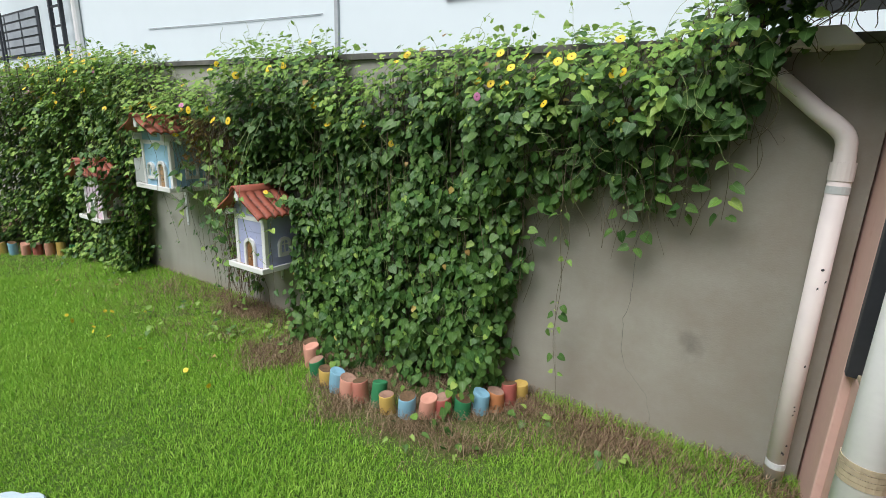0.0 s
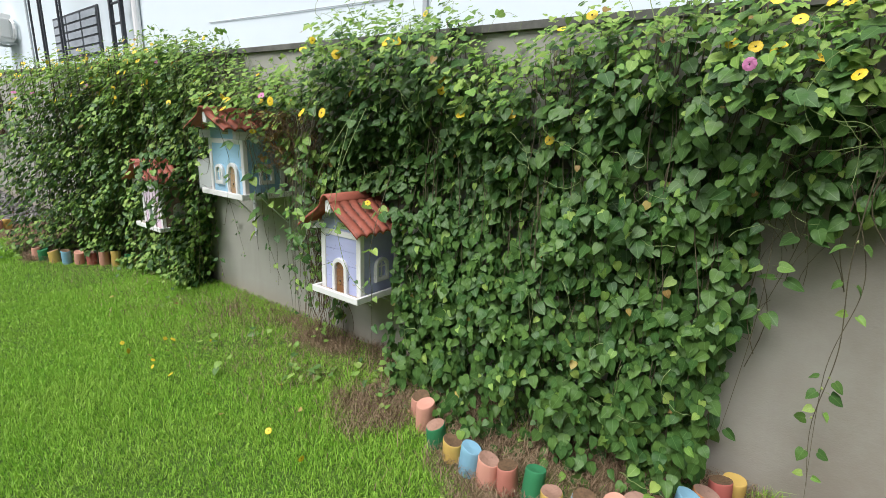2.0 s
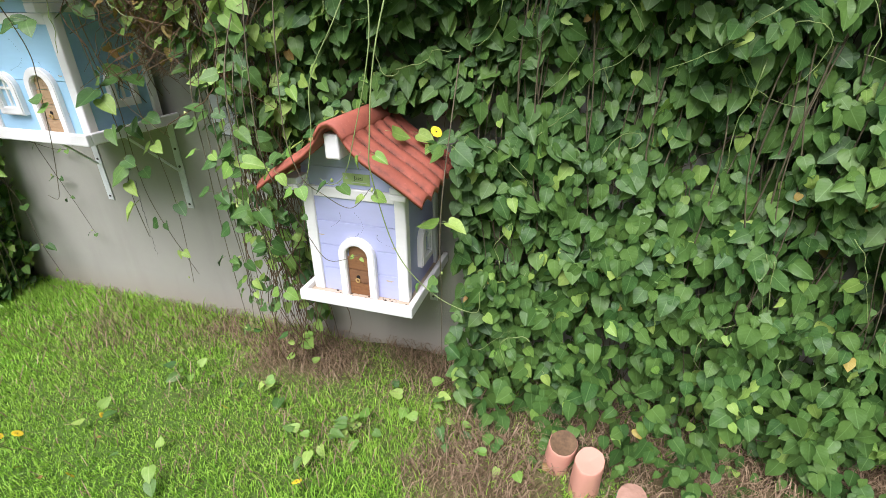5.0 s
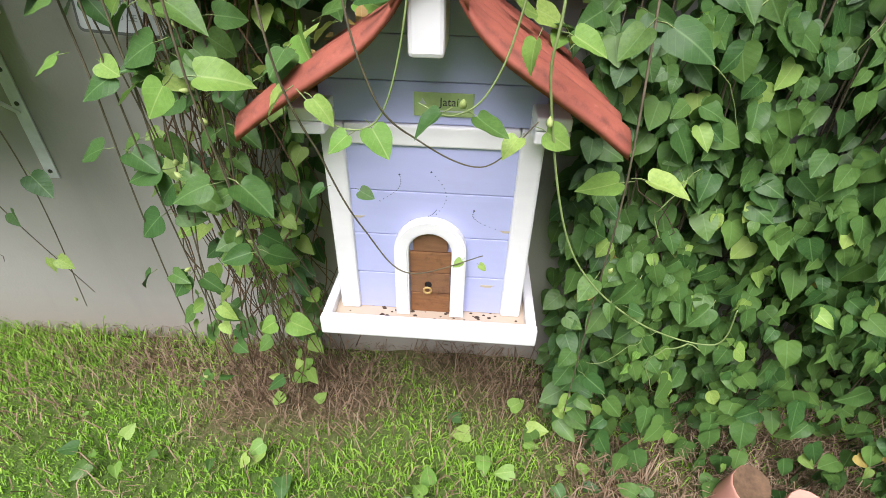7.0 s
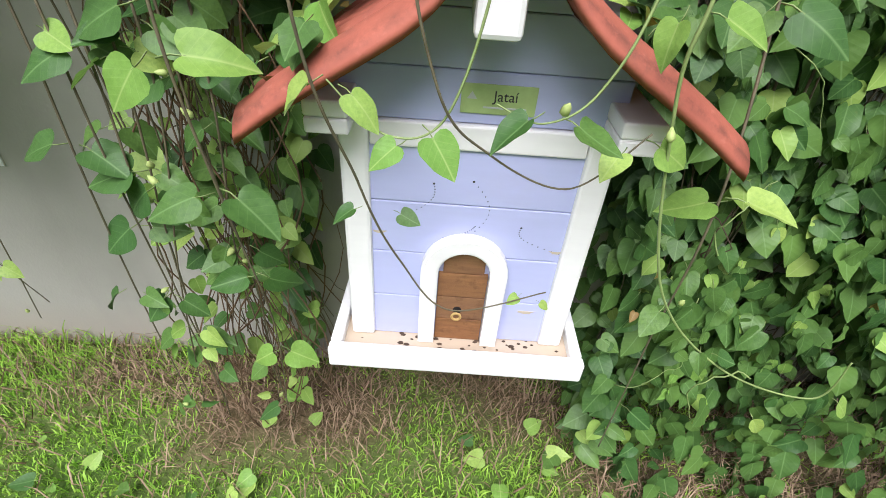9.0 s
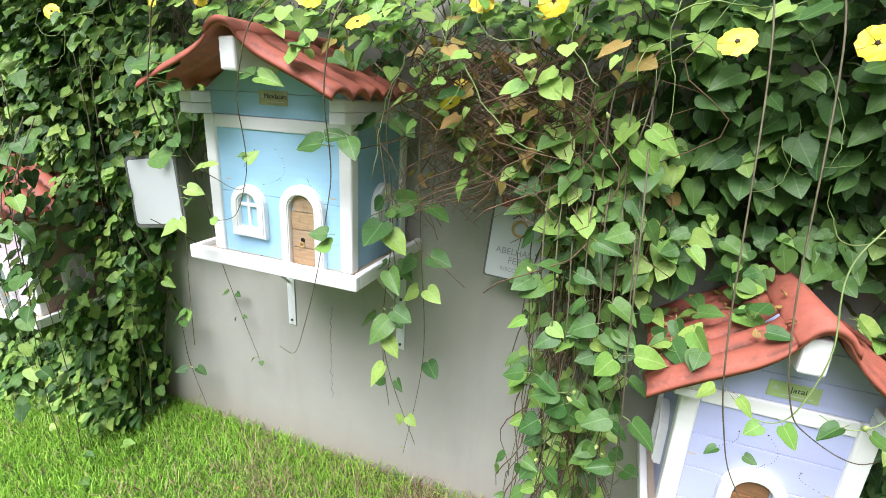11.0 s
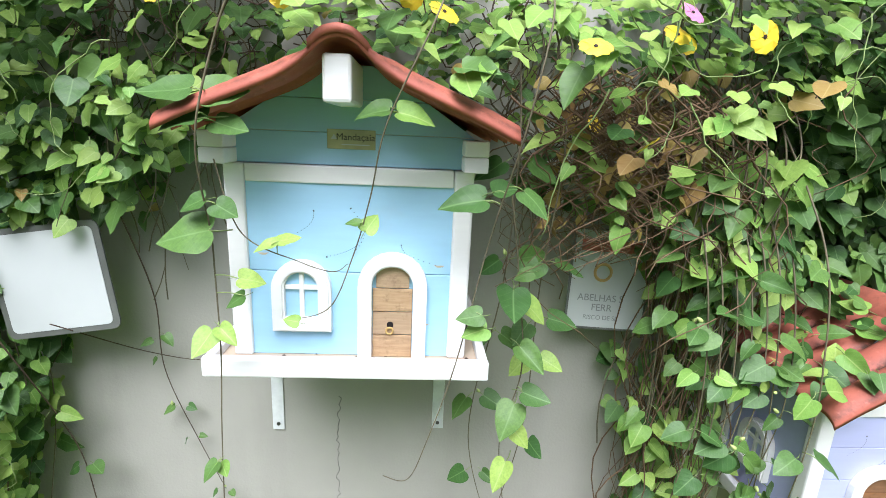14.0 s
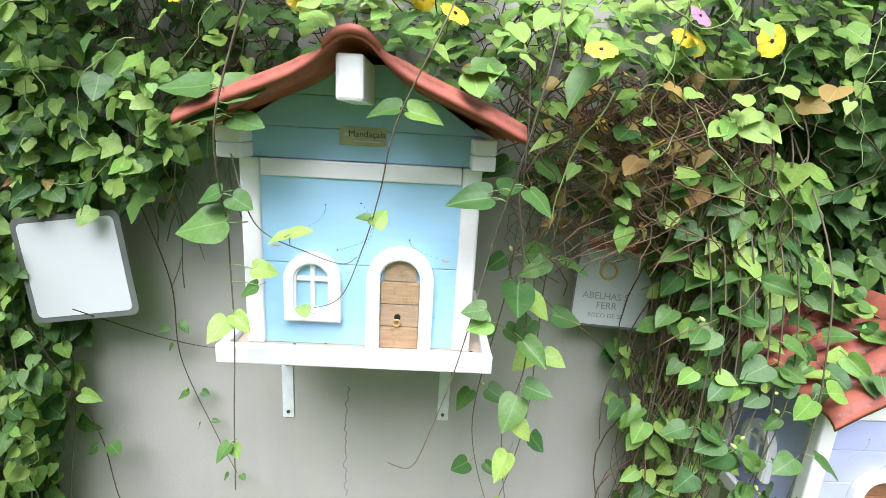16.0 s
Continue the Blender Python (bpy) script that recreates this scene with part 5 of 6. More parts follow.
def build_vine(x0, x1, per, label, singles, flowers, size0, fresh):
    v = thing("climbing_vine", pose((x0 + x1) / 2, -0.1, 0), label, "climbing vine", "vines on the wall")
    area = (x1 - x0) * 2.6
    own = 0
    for inner in (True, False):
        x, y, z, top, tone = sample_vine(x0, x1, int(area * per * (0.75 if inner else 1.0)), inner)
        nor, tip = orient(x, y, z, top)
        size = size0 * (0.5 + 0.85 * rng.random(len(x))) * (1 - 0.25 * top)
        depth_from_top = top_z(x) - z
        chance = np.clip(0.75 - depth_from_top / (0.7 if x1 > -3 else 1.3), np.where(x < -3.85, 0.28, np.where(x < -1.9, 0.38, 0.05)), 0.6) * (0.5 if inner else 1)
        chance = np.where((x > -3.3) & (x < -2.0), chance * 1.35, chance) * fresh
        young = rng.random(len(x)) < chance
        dry = rng.random(len(x)) < (0.006 + 0.10 * ((x > -2.7) & (x < -2.0) & (z < 1.6) & (z > 1.1)))
        size = np.where(young, size * 0.82, np.where(dry, size * 0.7, size))
        pos = np.stack([x, y, z], 1) - np.array(v.location)
        lone = np.zeros(len(x), bool)
        if singles and not inner:
            cand = np.flatnonzero((x > singles[0]) & (x < singles[1]) & (z > 0.1) & (z < 1.9))
            lone[cand[:singles[2]]] = True
        for kind, sel, m in (("leaf", ~young & ~dry, M_LEAF), ("young", young & ~dry, M_LEAF_YOUNG), ("dry", dry, M_LEAF_DRY)):
            s = sel & ~lone
            if s.any():
                f = leaf_cloud("foliage", pos[s], nor[s], tip[s], size[s], m, v)
                f["kind"] = "stuff"
            s = sel & lone
            if s.any():
                place_leaves(pos[s] + np.array(v.location), nor[s], tip[s], size[s], kind, v)
        if not inner:
            best = np.flatnonzero((depth_from_top < 0.55) & (rng.random(len(x)) < 0.5))
            rng.shuffle(best)
            for i in best[:flowers]:
                flower((x[i], y[i] - 0.05, z[i] + 0.025), 0.017 + 0.007 * rng.random(), v, rng.random() < 0.06, (0, -1, 0.6 + 0.6 * top[i]))
    # stems and dry twigs inside the foliage
    lines, twigs = [], []
    for _ in range(int((x1 - x0) * 50)):
        x = x0 + rng.random() * (x1 - x0)
        zt, zl = float(top_z(x)) - 0.1, float(low_z(x))
        if zl > 0.3:
            zl -= 0.25 * rng.random()
        d = float(thickness(np.array([x]), np.array([1.0]))[0])
        y = -d * (0.25 + 0.75 * rng.random())
        pts = strand(x, y, zt, max(zl, 0.02), 0.06)
        ok = free_of_houses(*pts.T)
        if ok.all():
            lines.append((pts, 0.0016 + 0.0018 * rng.random(), 4, 0.6))
    for _ in range(int((x1 - x0) * 80)):
        x = x0 + rng.random() * (x1 - x0)
        z = float(low_z(x)) + rng.random() * max(0.2, float(top_z(x) - low_z(x)) - 0.15)
        d = float(thickness(np.array([x]), np.array([z]))[0])
        p = np.array([x, -d * (0.1 + 0.7 * rng.random()), z])
        walkpts = [p]
        step = rng.normal(0, 1, 3) * [1, 0.3, 1]
        for _k in range(9):
            step = 0.7 * step + rng.normal(0, 0.6, 3) * [1, 0.3, 1]
            p = p + 0.03 * step / (np.linalg.norm(step) + 1e-6)
            p[1] = min(p[1], -0.012)
            walkpts.append(p)
        w = np.array(walkpts)
        if free_of_houses(*w.T).all():
            twigs.append((w, 0.0012 + 0.0012 * rng.random(), 3, 0.5))
    for nm, ls, m in (("stem", lines, M_STEM), ("twig", twigs, M_TWIG)):
        moved = [(p - np.array(v.location), r, s, t) for p, r, s, t in ls]
        tubes(nm, moved, m, v)["kind"] = "stuff"
    curls = []
    for _ in range(int((x1 - x0) * 42)):
        x = x0 + 0.05 + rng.random() * (x1 - x0 - 0.1)
        lo, hi = float(low_z(x)), float(top_z(x))
        z = lo + 0.1 + rng.random() ** 0.7 * (hi - lo - 0.15)
        d = float(thickness(np.array([x]), np.array([z]))[0])
        p = np.array([x, -d * 1.08 - 0.02, z])
        ang, bend = rng.random() * 6.28, rng.normal(0, 0.14)
        c = [p]
        for i in range(14):
            ang += bend + rng.normal(0, 0.22)
            p = p + 0.016 * np.array([math.cos(ang), 0.35 * rng.normal(), math.sin(ang) - 0.25])
            c.append(p)
        c = np.array(c)
        if free_of_houses(*c.T).all():
            curls.append((c - np.array(v.location), 0.0011 + 0.0008 * rng.random(), 4, 0.5))
    tubes("tendril", curls, M_STEM_GREEN, v)["kind"] = "stuff"
    # loose shoots above the outline
    shoots, tips = [], []
    for _ in range(int((x1 - x0) * 12)):
        x = x0 + rng.random() * (x1 - x0)
        z = float(top_z(x))
        k = np.linspace(0, 1, 8)
        h, dx = 0.05 + 0.12 * rng.random(), rng.normal(0, 0.10)
        pts = np.stack([x + dx * k ** 1.5, -0.12 * rng.random() - 0.05 * k, z - 0.06 + h * np.sin(k * 2.2)], 1)
        shoots.append((pts - np.array(v.location), 0.0012, 4, 0.5))
        tips += [pts[-1], pts[5], pts[4]]
    tubes("shoot", shoots, M_STEM_GREEN, v)["kind"] = "stuff"
    tips = np.array(tips)
    nt = len(tips)
    leaf_cloud("shoot_foliage", tips - np.array(v.location), rng.normal(0, 1, (nt, 3)) + [0, -0.3, 1], rng.normal(0, 1, (nt, 3)), 0.018 + 0.022 * rng.random(nt), M_LEAF_YOUNG, v)["kind"] = "stuff"
    return v


V1 = build_vine(-1.35, 1.66, 2150, "dense green heart-leaved climbing vine with yellow flowers covering the wall", (-1.35, -1.0, 120), 30, 0.050, 1.5)
V2 = build_vine(-3.85, -1.35, 1900, "climbing vine with yellow flowers hanging round the bee houses", (-2.5, -1.35, 150), 18, 0.052, 1.7)
V3 = build_vine(-6.7, -3.85, 2600, "deep mass of climbing vine with yellow flowers at the wall", None, 130, 0.056, 2.1)


BUD = []


def bud(p, r, parent):
    """A pale green closed flower bud."""
    if not BUD:
        bm = bmesh.new()
        rows = [[bm.verts.new((k * math.cos(t), k * math.sin(t), z)) for t in np.arange(6) * math.pi / 3] for z, k in ((0, 0.16), (0.35, 0.48), (0.9, 0.40), (1.5, 0.06))]
        for a, b in zip(rows, rows[1:]):
            for i in range(6):
                bm.faces.new((a[i], a[(i + 1) % 6], b[(i + 1) % 6], b[i]))
        bm.faces.new(rows[-1])
        bm.faces.new(rows[0][::-1])
        me = bpy.data.meshes.new("bud")
        bm.to_mesh(me)
        bm.free()
        me.materials.append(M_BUD)
        me.polygons.foreach_set("use_smooth", [True] * len(me.polygons))
        BUD.append(me)
    ob = new("bud", BUD[0])
    ob.parent = parent
    m = (Vector((0, -0.3, 1)) + Vector(rng.normal(0, 0.5, 3))).to_track_quat("Z", "Y").to_matrix().to_4x4() @ Matrix.Scale(float(r), 4)
    m.translation = Vector(p) - parent.location
    ob.matrix_basis = m
    return ob


def shoot(vine, pts, r, pairs, material, lsize=0.06, sides=6, tapered=0.45):
    """A hanging shoot with pairs of leaves along it."""
    line = curve_points(pts, 10 * len(pts))
    loc = np.array(vine.location)
    tubes("shoot", [(line - loc, r, sides, tapered)], material, vine)
    for u, kind, k in pairs:
        u = min(0.99, max(0.05, u + rng.normal(0, 0.04)))
        kind = kind if rng.random() < 0.6 else ("leaf", "leaf", "young")[int(rng.integers(0, 3))]
        i = int(u * (len(line) - 1))
        t = line[min(i + 1, len(line) - 1)] - line[max(i - 1, 0)]
        for sgn in (1, -1):
            if rng.random() < 0.12:
                continue
            out = np.array([sgn, -0.25, 0.0]) + rng.normal(0, 0.25, 3)
            p = line[i] + 0.020 * out
            nor = np.array([0.3 * sgn, -0.75, 0.75]) + rng.normal(0, 0.3, 3)
            tip = out + np.array([0, -0.1, -0.55]) + rng.normal(0, 0.2, 3)
            place_leaves([p], [nor], [tip], [lsize * k * (0.72 + 0.36 * rng.random())], kind, vine)
        if rng.random() < 0.3:
            bud(line[i] + np.array([rng.normal(0, 0.012), -0.012, 0.012]), 0.007 + 0.004 * rng.random(), vine)


def spray(vine, material, r, pts, leaves):
    """A thin stem with single leaves, each from its stalk end to its tip."""
    high = pts[1][1] < -0.45 and pts[0][2] > 1.5
    if high:
        x, y, z = pts[0]
        pts = [(x + 0.05, -0.34, max(z, 1.62) + 0.10), (x + 0.02, y, max(z, 1.60) + 0.02)] + pts[1:]
    line = curve_points(pts, 16 * len(pts))
    if high:
        k = np.clip((line[:, 2] - 1.26) / 0.24, 0, 1)
        line[:, 1] -= 0.065 * k * k * (3 - 2 * k)
    loc = np.array(vine.location)
    tubes("shoot", [(line - loc, r, 6, 0.5)], material, vine)
    y = pts[1][1] - 0.015
    stalks = []
    for x0, z0, x1, z1 in leaves:
        p = np.array([x0, y, z0])
        near = line[np.argmin(np.hypot(line[:, 0] - x0, line[:, 2] - z0))]
        if np.linalg.norm(near - p) < 0.09:
            stalks.append((curve_points([near - loc, (near + p) / 2 - loc + [0, -0.004, 0.004], p - loc], 6), r * 0.6, 4, 0.8))
        size = 1.12 * math.hypot(x1 - x0, z1 - z0)
        tip = np.array([x1 - x0, -0.25 * size, z1 - z0])
        nor = np.array([0.1 * np.sign(x1 - x0), -0.8, 0.75]) + rng.normal(0, 0.18, 3)
        place_leaves([p], [nor], [tip], [size], "young" if rng.random() < 0.45 else "leaf", vine)
    if stalks:
        tubes("leaf_stalk", stalks, M_STEM_GREEN, vine)


Y, L = "young", "leaf"
# in front of the blue house
spray(V2, M_STEM, 0.0021, [(-3.015, -0.49, 1.647), (-3.041, -0.49, 1.567), (-3.077, -0.49, 1.428), (-3.084, -0.49, 1.279), (-3.084, -0.49, 1.092), (-3.093, -0.49, 0.931), (-3.100, -0.49, 0.751)],
      [(-3.093, 1.526, -3.164, 1.526), (-3.072, 1.522, -3.008, 1.530), (-3.071, 1.485, -3.143, 1.482), (-3.059, 1.477, -3.008, 1.467), (-3.085, 1.357, -3.127, 1.351), (-3.068, 1.349, -3.029, 1.327), (-3.080, 1.306, -3.161, 1.303), (-3.090, 1.129, -3.109, 1.085), (-3.076, 1.136, -3.046, 1.108), (-3.039, 1.225, -3.001, 1.238), (-3.032, 1.195, -3.064, 1.183), (-3.099, 0.868, -3.110, 0.834), (-3.092, 0.868, -3.081, 0.844)])
spray(V2, M_STEM, 0.0013, [(-3.073, -0.49, 1.420), (-3.036, -0.49, 1.300), (-2.943, -0.49, 1.253), (-2.886, -0.49, 1.237), (-2.861, -0.49, 1.251)],
      [(-2.971, 1.291, -2.959, 1.322), (-2.973, 1.286, -3.011, 1.285)])
spray(V2, M_STEM, 0.0016, [(-2.750, -0.50, 1.572), (-2.792, -0.50, 1.485), (-2.818, -0.50, 1.376), (-2.850, -0.50, 1.269), (-2.890, -0.50, 1.176), (-2.954, -0.50, 1.151)],
      [(-2.791, 1.506, -2.842, 1.515), (-2.778, 1.503, -2.725, 1.510), (-2.837, 1.326, -2.855, 1.342), (-2.828, 1.314, -2.813, 1.345), (-2.940, 1.153, -2.963, 1.163)])
spray(V2, M_STEM, 0.0017, [(-2.579, -0.48, 1.549), (-2.603, -0.48, 1.382), (-2.632, -0.48, 1.229), (-2.669, -0.48, 1.050), (-2.712, -0.48, 0.903), (-2.748, -0.48, 0.813), (-2.797, -0.48, 0.820)],
      [(-2.634, 1.369, -2.703, 1.375), (-2.620, 1.383, -2.583, 1.415), (-2.568, 1.387, -2.541, 1.340), (-2.625, 1.165, -2.668, 1.164), (-2.615, 1.140, -2.658, 1.135)])
spray(V2, M_STEM, 0.002, [(-2.568, -0.36, 1.402), (-2.534, -0.36, 1.195), (-2.512, -0.36, 0.990), (-2.547, -0.36, 0.820), (-2.526, -0.36, 0.637)],
      [(-2.547, 1.175, -2.563, 1.100), (-2.527, 1.151, -2.472, 1.122), (-2.511, 1.212, -2.546, 1.204), (-2.509, 0.944, -2.454, 0.931), (-2.525, 0.916, -2.554, 0.849), (-2.527, 0.857, -2.490, 0.820), (-2.524, 1.050, -2.483, 0.998), (-2.533, 0.772, -2.557, 0.712)])
# beside the blue house, against the wall
shoot(V2, [(-3.42, -0.2, 1.3), (-3.40, -0.12, 1.05), (-3.43, -0.05, 0.8), (-3.36, -0.03, 0.55), (-3.30, -0.03, 0.40)], 0.0018, [(0.4, L, 0.7), (0.6, L, 0.6), (0.8, Y, 0.5), (0.97, Y, 0.4)], M_TWIG)
shoot(V2, [(-3.60, -0.2, 1.0), (-3.45, -0.06, 0.86), (-3.30, -0.03, 0.83), (-3.15, -0.03, 0.90)], 0.0015, [(0.4, L, 0.5), (0.7, Y, 0.4)], M_TWIG)
shoot(V2, [(-3.72, -0.2, 0.95), (-3.66, -0.1, 0.6), (-3.62, -0.1, 0.35), (-3.55, -0.1, 0.15)], 0.0020, [(0.2, L, 0.9), (0.45, L, 0.8), (0.7, L, 0.8), (0.9, Y, 0.6)], M_TWIG)
for x in (-2.55, -2.46, -2.18, -2.15, -2.12, -2.09, -2.05, -2.01, -1.98):
    e = 0.05 + 0.5 * rng.random()
    shoot(V2, [(x + 0.02, -0.16, 1.66), (x, -0.34, 1.46), (x + rng.normal(0, 0.03), -0.30, 1.15), (x + rng.normal(0, 0.04), -0.25, 0.75), (x + rng.normal(0, 0.05), -0.2, e)], 0.0022,
          [(0.3, Y, 1.1), (0.45, L, 1.1), (0.58, L, 1.0), (0.7, L, 1.0), (0.82, Y, 0.9), (0.96, Y, 0.7)], M_STEM, 0.062)
tangle = []
for _ in range(210):
    p = np.array([-2.30 + rng.normal(0, 0.13), -0.14 - 0.24 * rng.random(), 1.62 - 0.1 * rng.random()])
    z1 = 1.02 + 0.4 * rng.random()
    if abs(p[0] + 2.235) < 0.15 and _ % 5:
        z1 = max(z1, 1.22)
    w = strand(p[0], p[1], p[2], z1, 0.11, 14)
    if free_of_houses(*w.T).mean() > 0.75:
        tangle.append((w - np.array(V2.location), 0.0011 + 0.0012 * rng.random(), 4, 0.6))
for k in range(110):
    x, y = -2.08 + rng.normal(0, 0.07), -0.08 - 0.2 * rng.random()
    w = strand(x, y, 1.45 - 0.3 * rng.random(), 0.03 + 0.35 * rng.random(), 0.09, 18)
    if free_of_houses(*w.T).mean() > 0.8 and k % 2:
        tangle.append((w - np.array(V2.location), 0.0012 + 0.0014 * rng.random(), 4, 0.7))
tubes("dry_tangle", tangle, M_TWIG_BROWN, V2, "tangle of dry brown stems")["kind"] = "stuff"
nd = 90
pd = np.stack([-2.33 + rng.normal(0, 0.13, nd), -0.2 - 0.16 * rng.random(nd), 1.26 + 0.36 * rng.random(nd)], 1)
pd = pd[free_of_houses(*pd.T)]
leaf_cloud("withered_foliage", pd - np.array(V2.location), rng.normal(0, 1, pd.shape), rng.normal(0, 0.4, pd.shape) + [0, 0, -1], 0.022 + 0.025 * rng.random(len(pd)), M_LEAF_DRY, V2)["kind"] = "stuff"
# leaves and brown litter lying on the periwinkle house's roof
for k in range(34):
    side = -1 if k < 22 else 1
    x, y = side * (0.06 + 0.19 * rng.random()), (-0.46 if side < 0 else -0.30) + 0.3 * rng.random()
    z = 0.519 + 0.625 - 0.205 * roof_drop(abs(x) / 0.262) + 0.035 + 0.03 * rng.random()
    place_leaves([np.array([-1.6385 + x, y, z])], [np.array([0.4 * side, -0.35, 1]) + rng.normal(0, 0.3, 3)], [rng.normal(0, 1, 3) + [0.3 * side, -0.5, -0.4]], [0.04 + 0.025 * rng.random()], ("leaf", "leaf", "young")[k % 3], V2)
for k in range(26):
    x, y = (-0.03 - 0.22 * rng.random()), -0.44 + 0.34 * rng.random()
    z = 0.519 + 0.625 - 0.205 * roof_drop(abs(x) / 0.262) + 0.022
    place_leaves([np.array([-1.6385 + x, y, z])], [rng.normal(0, 0.4, 3) + [0, 0, 1]], [rng.normal(0, 1, 3)], [0.01 + 0.014 * rng.random()], "dry", V2, "withered_leaf")
# before the lilac house
for k in range(6):
    x = -4.07 + 0.055 * k
    shoot(V3, [(x, -0.40, 1.35), (x + 0.02, -0.52, 1.10), (x + rng.normal(0, 0.03), -0.53, 0.98 if k < 2 else 0.75), (x + rng.normal(0, 0.04), -0.5, 0.92 if k < 2 else 0.40)], 0.0022,
          [(0.15, L, 1.1), (0.3, L, 1.1), (0.45, L, 1.1), (0.6, L, 1.0), (0.75, L, 1.0), (0.9, Y, 0.9)], M_STEM, 0.075)
# in front of the periwinkle house
shoot(V2, [(-1.52, -0.34, 1.62), (-1.58, -0.47, 1.40), (-1.65, -0.50, 1.26), (-1.65, -0.53, 1.12), (-1.68, -0.54, 1.0), (-1.73, -0.54, 0.98), (-1.78, -0.53, 1.02)], 0.0018, [(0.72, Y, 0.65), (0.97, Y, 0.7)], M_STEM_GREEN)
shoot(V2, [(-1.56, -0.34, 1.58), (-1.49, -0.48, 1.36), (-1.53, -0.53, 1.12), (-1.56, -0.54, 1.03), (-1.60, -0.54, 1.0), (-1.64, -0.53, 1.01)], 0.0017, [(0.85, Y, 0.75)], M_STEM_GREEN)
shoot(V2, [(-1.75, -0.20, 1.85), (-1.73, -0.44, 1.62), (-1.72, -0.54, 1.2), (-1.69, -0.55, 1.03), (-1.64, -0.52, 0.96), (-1.56, -0.52, 0.93), (-1.50, -0.52, 0.99)], 0.0018, [(0.95, Y, 0.65)], M_STEM)
shoot(V2, [(-1.44, -0.34, 1.62), (-1.48, -0.47, 1.34), (-1.49, -0.52, 1.12), (-1.49, -0.52, 1.02), (-1.43, -0.52, 0.81), (-1.32, -0.53, 0.70), (-1.20, -0.54, 0.67), (-1.19, -0.54, 0.74)], 0.0022,
      [(0.33, Y, 0.7), (0.62, Y, 0.5), (0.9, Y, 0.5)], M_STEM_GREEN)
shoot(V2, [(-1.84, -0.20, 1.85), (-1.82, -0.44, 1.6), (-1.80, -0.55, 1.12), (-1.76, -0.52, 0.92), (-1.72, -0.50, 0.81), (-1.66, -0.50, 0.74), (-1.55, -0.50, 0.78)], 0.0018, [(0.6, Y, 0.5), (0.97, Y, 0.3)], M_STEM)
shoot(V2, [(-1.98, -0.2, 1.6), (-1.96, -0.42, 1.3), (-1.945, -0.47, 1.05), (-1.93, -0.46, 0.85), (-1.92, -0.42, 0.6), (-1.94, -0.40, 0.35)], 0.0022, [(0.25, L, 1.2), (0.42, Y, 1.2), (0.55, L, 1.2), (0.7, L, 1.1), (0.85, Y, 0.9)], M_STEM, 0.056)
shoot(V2, [(-1.33, -0.25, 1.3), (-1.34, -0.40, 0.9), (-1.34, -0.40, 0.6), (-1.34, -0.40, 0.3)], 0.0022, [(0.2, L, 1.2), (0.4, L, 1.2), (0.6, L, 1.1), (0.8, L, 1.1)], M_STEM, 0.058)
# long hanging shoots on the bare wall
shoot(V1, [(0.66, -0.24, 1.45), (0.655, -0.22, 1.15), (0.68, -0.2, 0.85), (0.66, -0.18, 0.55), (0.69, -0.16, 0.30)], 0.0022, [(0.2, L, 0.9), (0.35, L, 0.8), (0.5, L, 0.7), (0.62, L, 0.9), (0.75, L, 0.9), (0.86, L, 0.9), (0.95, Y, 0.6)], M_STEM)
shoot(V1, [(0.61, -0.22, 1.4), (0.70, -0.2, 1.1), (0.66, -0.19, 0.75), (0.70, -0.15, 0.16)], 0.0018, [(0.4, Y, 0.6), (0.7, L, 0.7)], M_STEM)
for x, z in ((0.42, 0.35), (0.5, 0.9), (0.9, 1.0), (1.02, 1.05), (1.15, 1.2), (1.3, 1.25)):
    shoot(V1, [(x, -0.2, 1.6), (x + 0.02, -0.16, (1.6 + z) / 2), (x + rng.normal(0, 0.03), -0.1, z)], 0.0020, [(0.35, L, 0.8), (0.55, L, 0.9), (0.75, L, 0.8), (0.95, L, 0.8)], M_STEM, 0.075)
for k in range(7):
    x = -2.15 + 0.031 * k
    shoot(V2, [(x, -0.18, 1.5), (x, -0.36, 1.25), (x + 0.02, -0.40, 0.95), (x + rng.normal(0, 0.03), -0.38, 0.65), (x + rng.normal(0, 0.04), -0.34, 0.22 + 0.05 * (k % 3))], 0.0021,
          [(0.2, L, 0.9), (0.36, L, 1.0), (0.5, Y if k % 3 == 0 else L, 0.9), (0.64, L, 1.0), (0.78, L, 0.9), (0.92, Y, 0.7)], M_STEM, 0.06)

# a few flowers that stand out
for p, r in (((-2.71, -0.42, 1.67), 0.027), ((-2.17, -0.44, 1.655), 0.027), ((-1.867, -0.44, 1.59), 0.028), ((-1.684, -0.44, 1.59), 0.027), ((-2.31, -0.42, 1.655), 0.024), ((-2.765, -0.42, 1.69), 0.02),
             ((-3.18, -0.42, 1.68), 0.022), ((-3.58, -0.42, 1.655), 0.022), ((-1.345, -0.42, 1.13), 0.016)):
    flower(p, r, V2)
for x in (0.62, 0.68, 0.75, 0.86, 0.4, 0.47, 0.3):
    flower((x, -0.36, 1.80 + 0.14 * rng.random()), 0.020, V1)


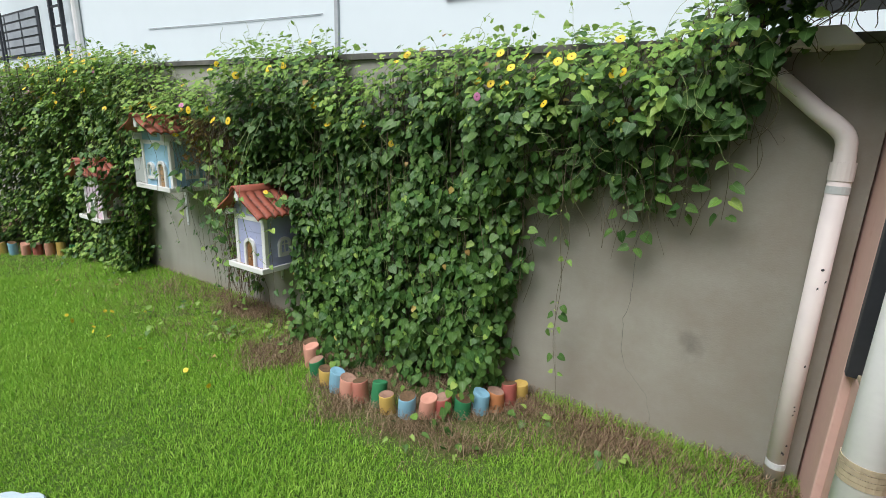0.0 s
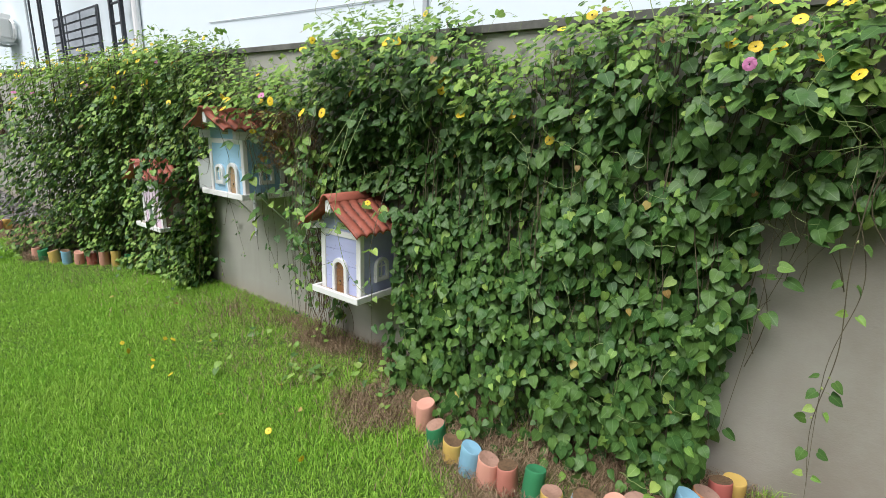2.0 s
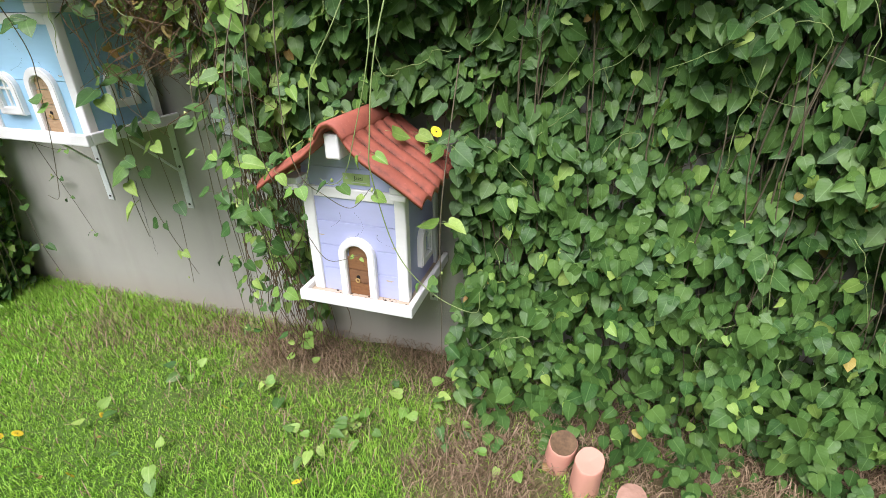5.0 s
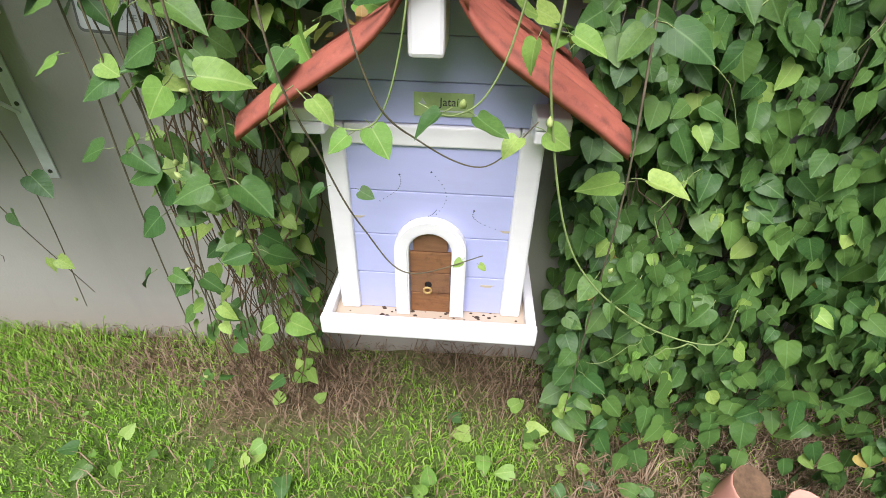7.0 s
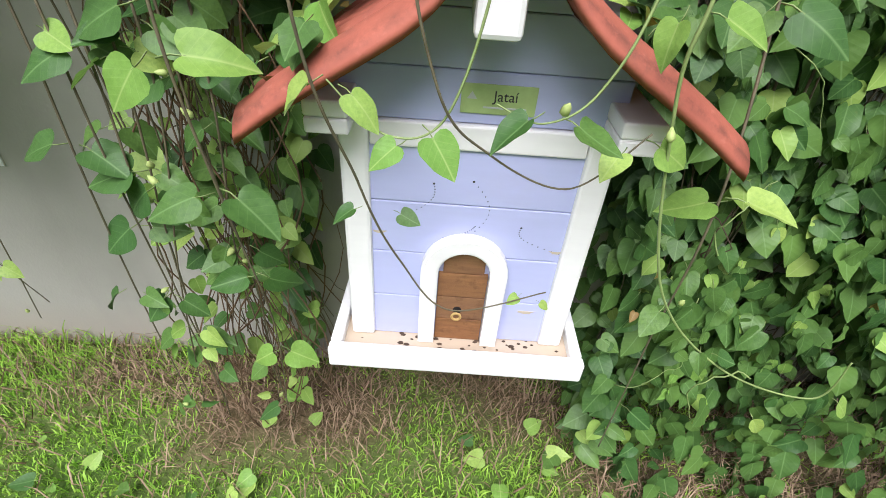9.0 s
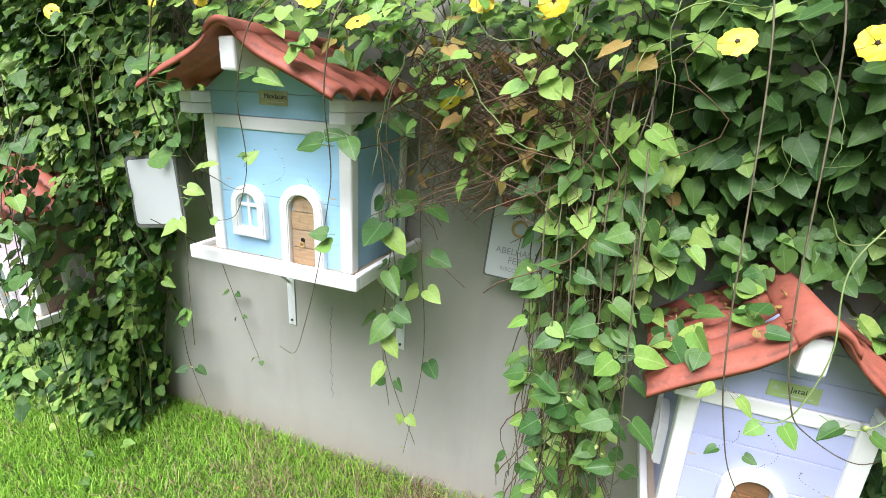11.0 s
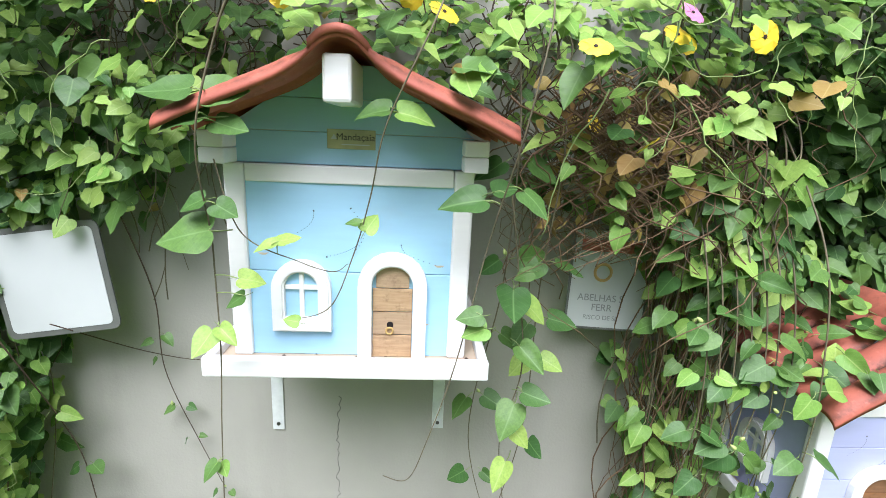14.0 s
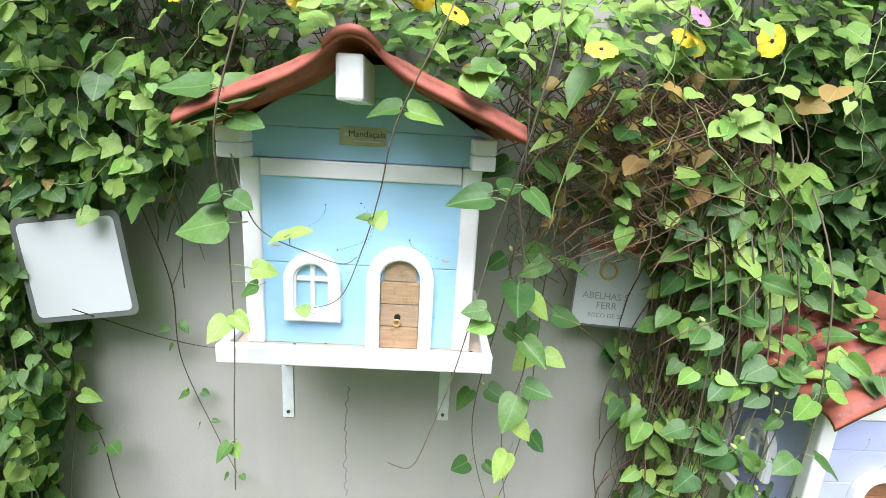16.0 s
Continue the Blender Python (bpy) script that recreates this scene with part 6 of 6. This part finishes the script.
# ---- low plants and litter on the ground ----
def ground_weed(x, y, n, r):
    v = thing("weed", pose(x, y, float(ground_z(x, y))), "small green creeping weed on the lawn", "weed", "weeds in the lawn")
    for _ in range(n):
        a, d = rng.random() * 6.28, r * math.sqrt(rng.random())
        p = np.array([[x + d * math.cos(a), y + d * math.sin(a), float(ground_z(x, y)) + 0.03 + 0.05 * rng.random()]])
        place_leaves(p, rng.normal(0, 0.3, (1, 3)) + [0, -0.2, 1], np.array([[math.cos(a), math.sin(a), -0.3]]), [0.032 + 0.022 * rng.random()], "leaf" if rng.random() < 0.5 else "young", v)


for w in ((-1.75, -0.58, 12, 0.12), (-1.62, -0.52, 8, 0.09), (-2.25, -0.82, 4, 0.12), (-1.35, -0.42, 8, 0.10), (-2.45, -0.4, 5, 0.1), (0.62, -0.25, 7, 0.12), (0.15, -0.78, 6, 0.12), (0.4, -0.7, 5, 0.1),
          (-2.02, -0.35, 6, 0.12), (-1.5, -0.3, 6, 0.12), (-2.6, -0.75, 3, 0.05), (-1.1, -0.5, 8, 0.1), (-4.0, -0.5, 8, 0.3), (-4.7, -0.5, 8, 0.25), (1.0, -0.3, 5, 0.15), (-6.2, -1.05, 14, 0.25)):
    ground_weed(*w)
for _ in range(30):
    x, y = -4.2 + 4.0 * rng.random(), -1.35 + 1.05 * rng.random()
    kind = ("dry", "leaf", "young")[int(rng.integers(0, 3))]
    ob = new("fallen_leaf", one_leaf(kind, int(rng.integers(0, len(FINE)))))
    ob.matrix_basis = pose(x, y, float(ground_z(x, y)) + 0.045, *(rng.normal(0, 20, 2)), rng.random() * 360) @ Matrix.Scale(0.016 + 0.02 * rng.random(), 4)
    tagged(ob, "fallen yellowed leaf lying on the lawn" if kind == "dry" else "fallen green leaf lying on the lawn", "fallen leaf", "fallen leaves")
for _ in range(14):
    x, y = -3.4 + 2.6 * rng.random(), -1.2 + 0.75 * rng.random()
    ob = new("fallen_flower", flower_mesh(False))
    ob.matrix_basis = pose(x, y, float(ground_z(x, y)) + 0.045, *(rng.normal(0, 40, 2)), rng.random() * 360) @ Matrix.Scale(0.012 + 0.006 * rng.random(), 4)
    tagged(ob, "faded yellow flower fallen on the lawn", "fallen flower", "fallen flowers")

build_lawn()
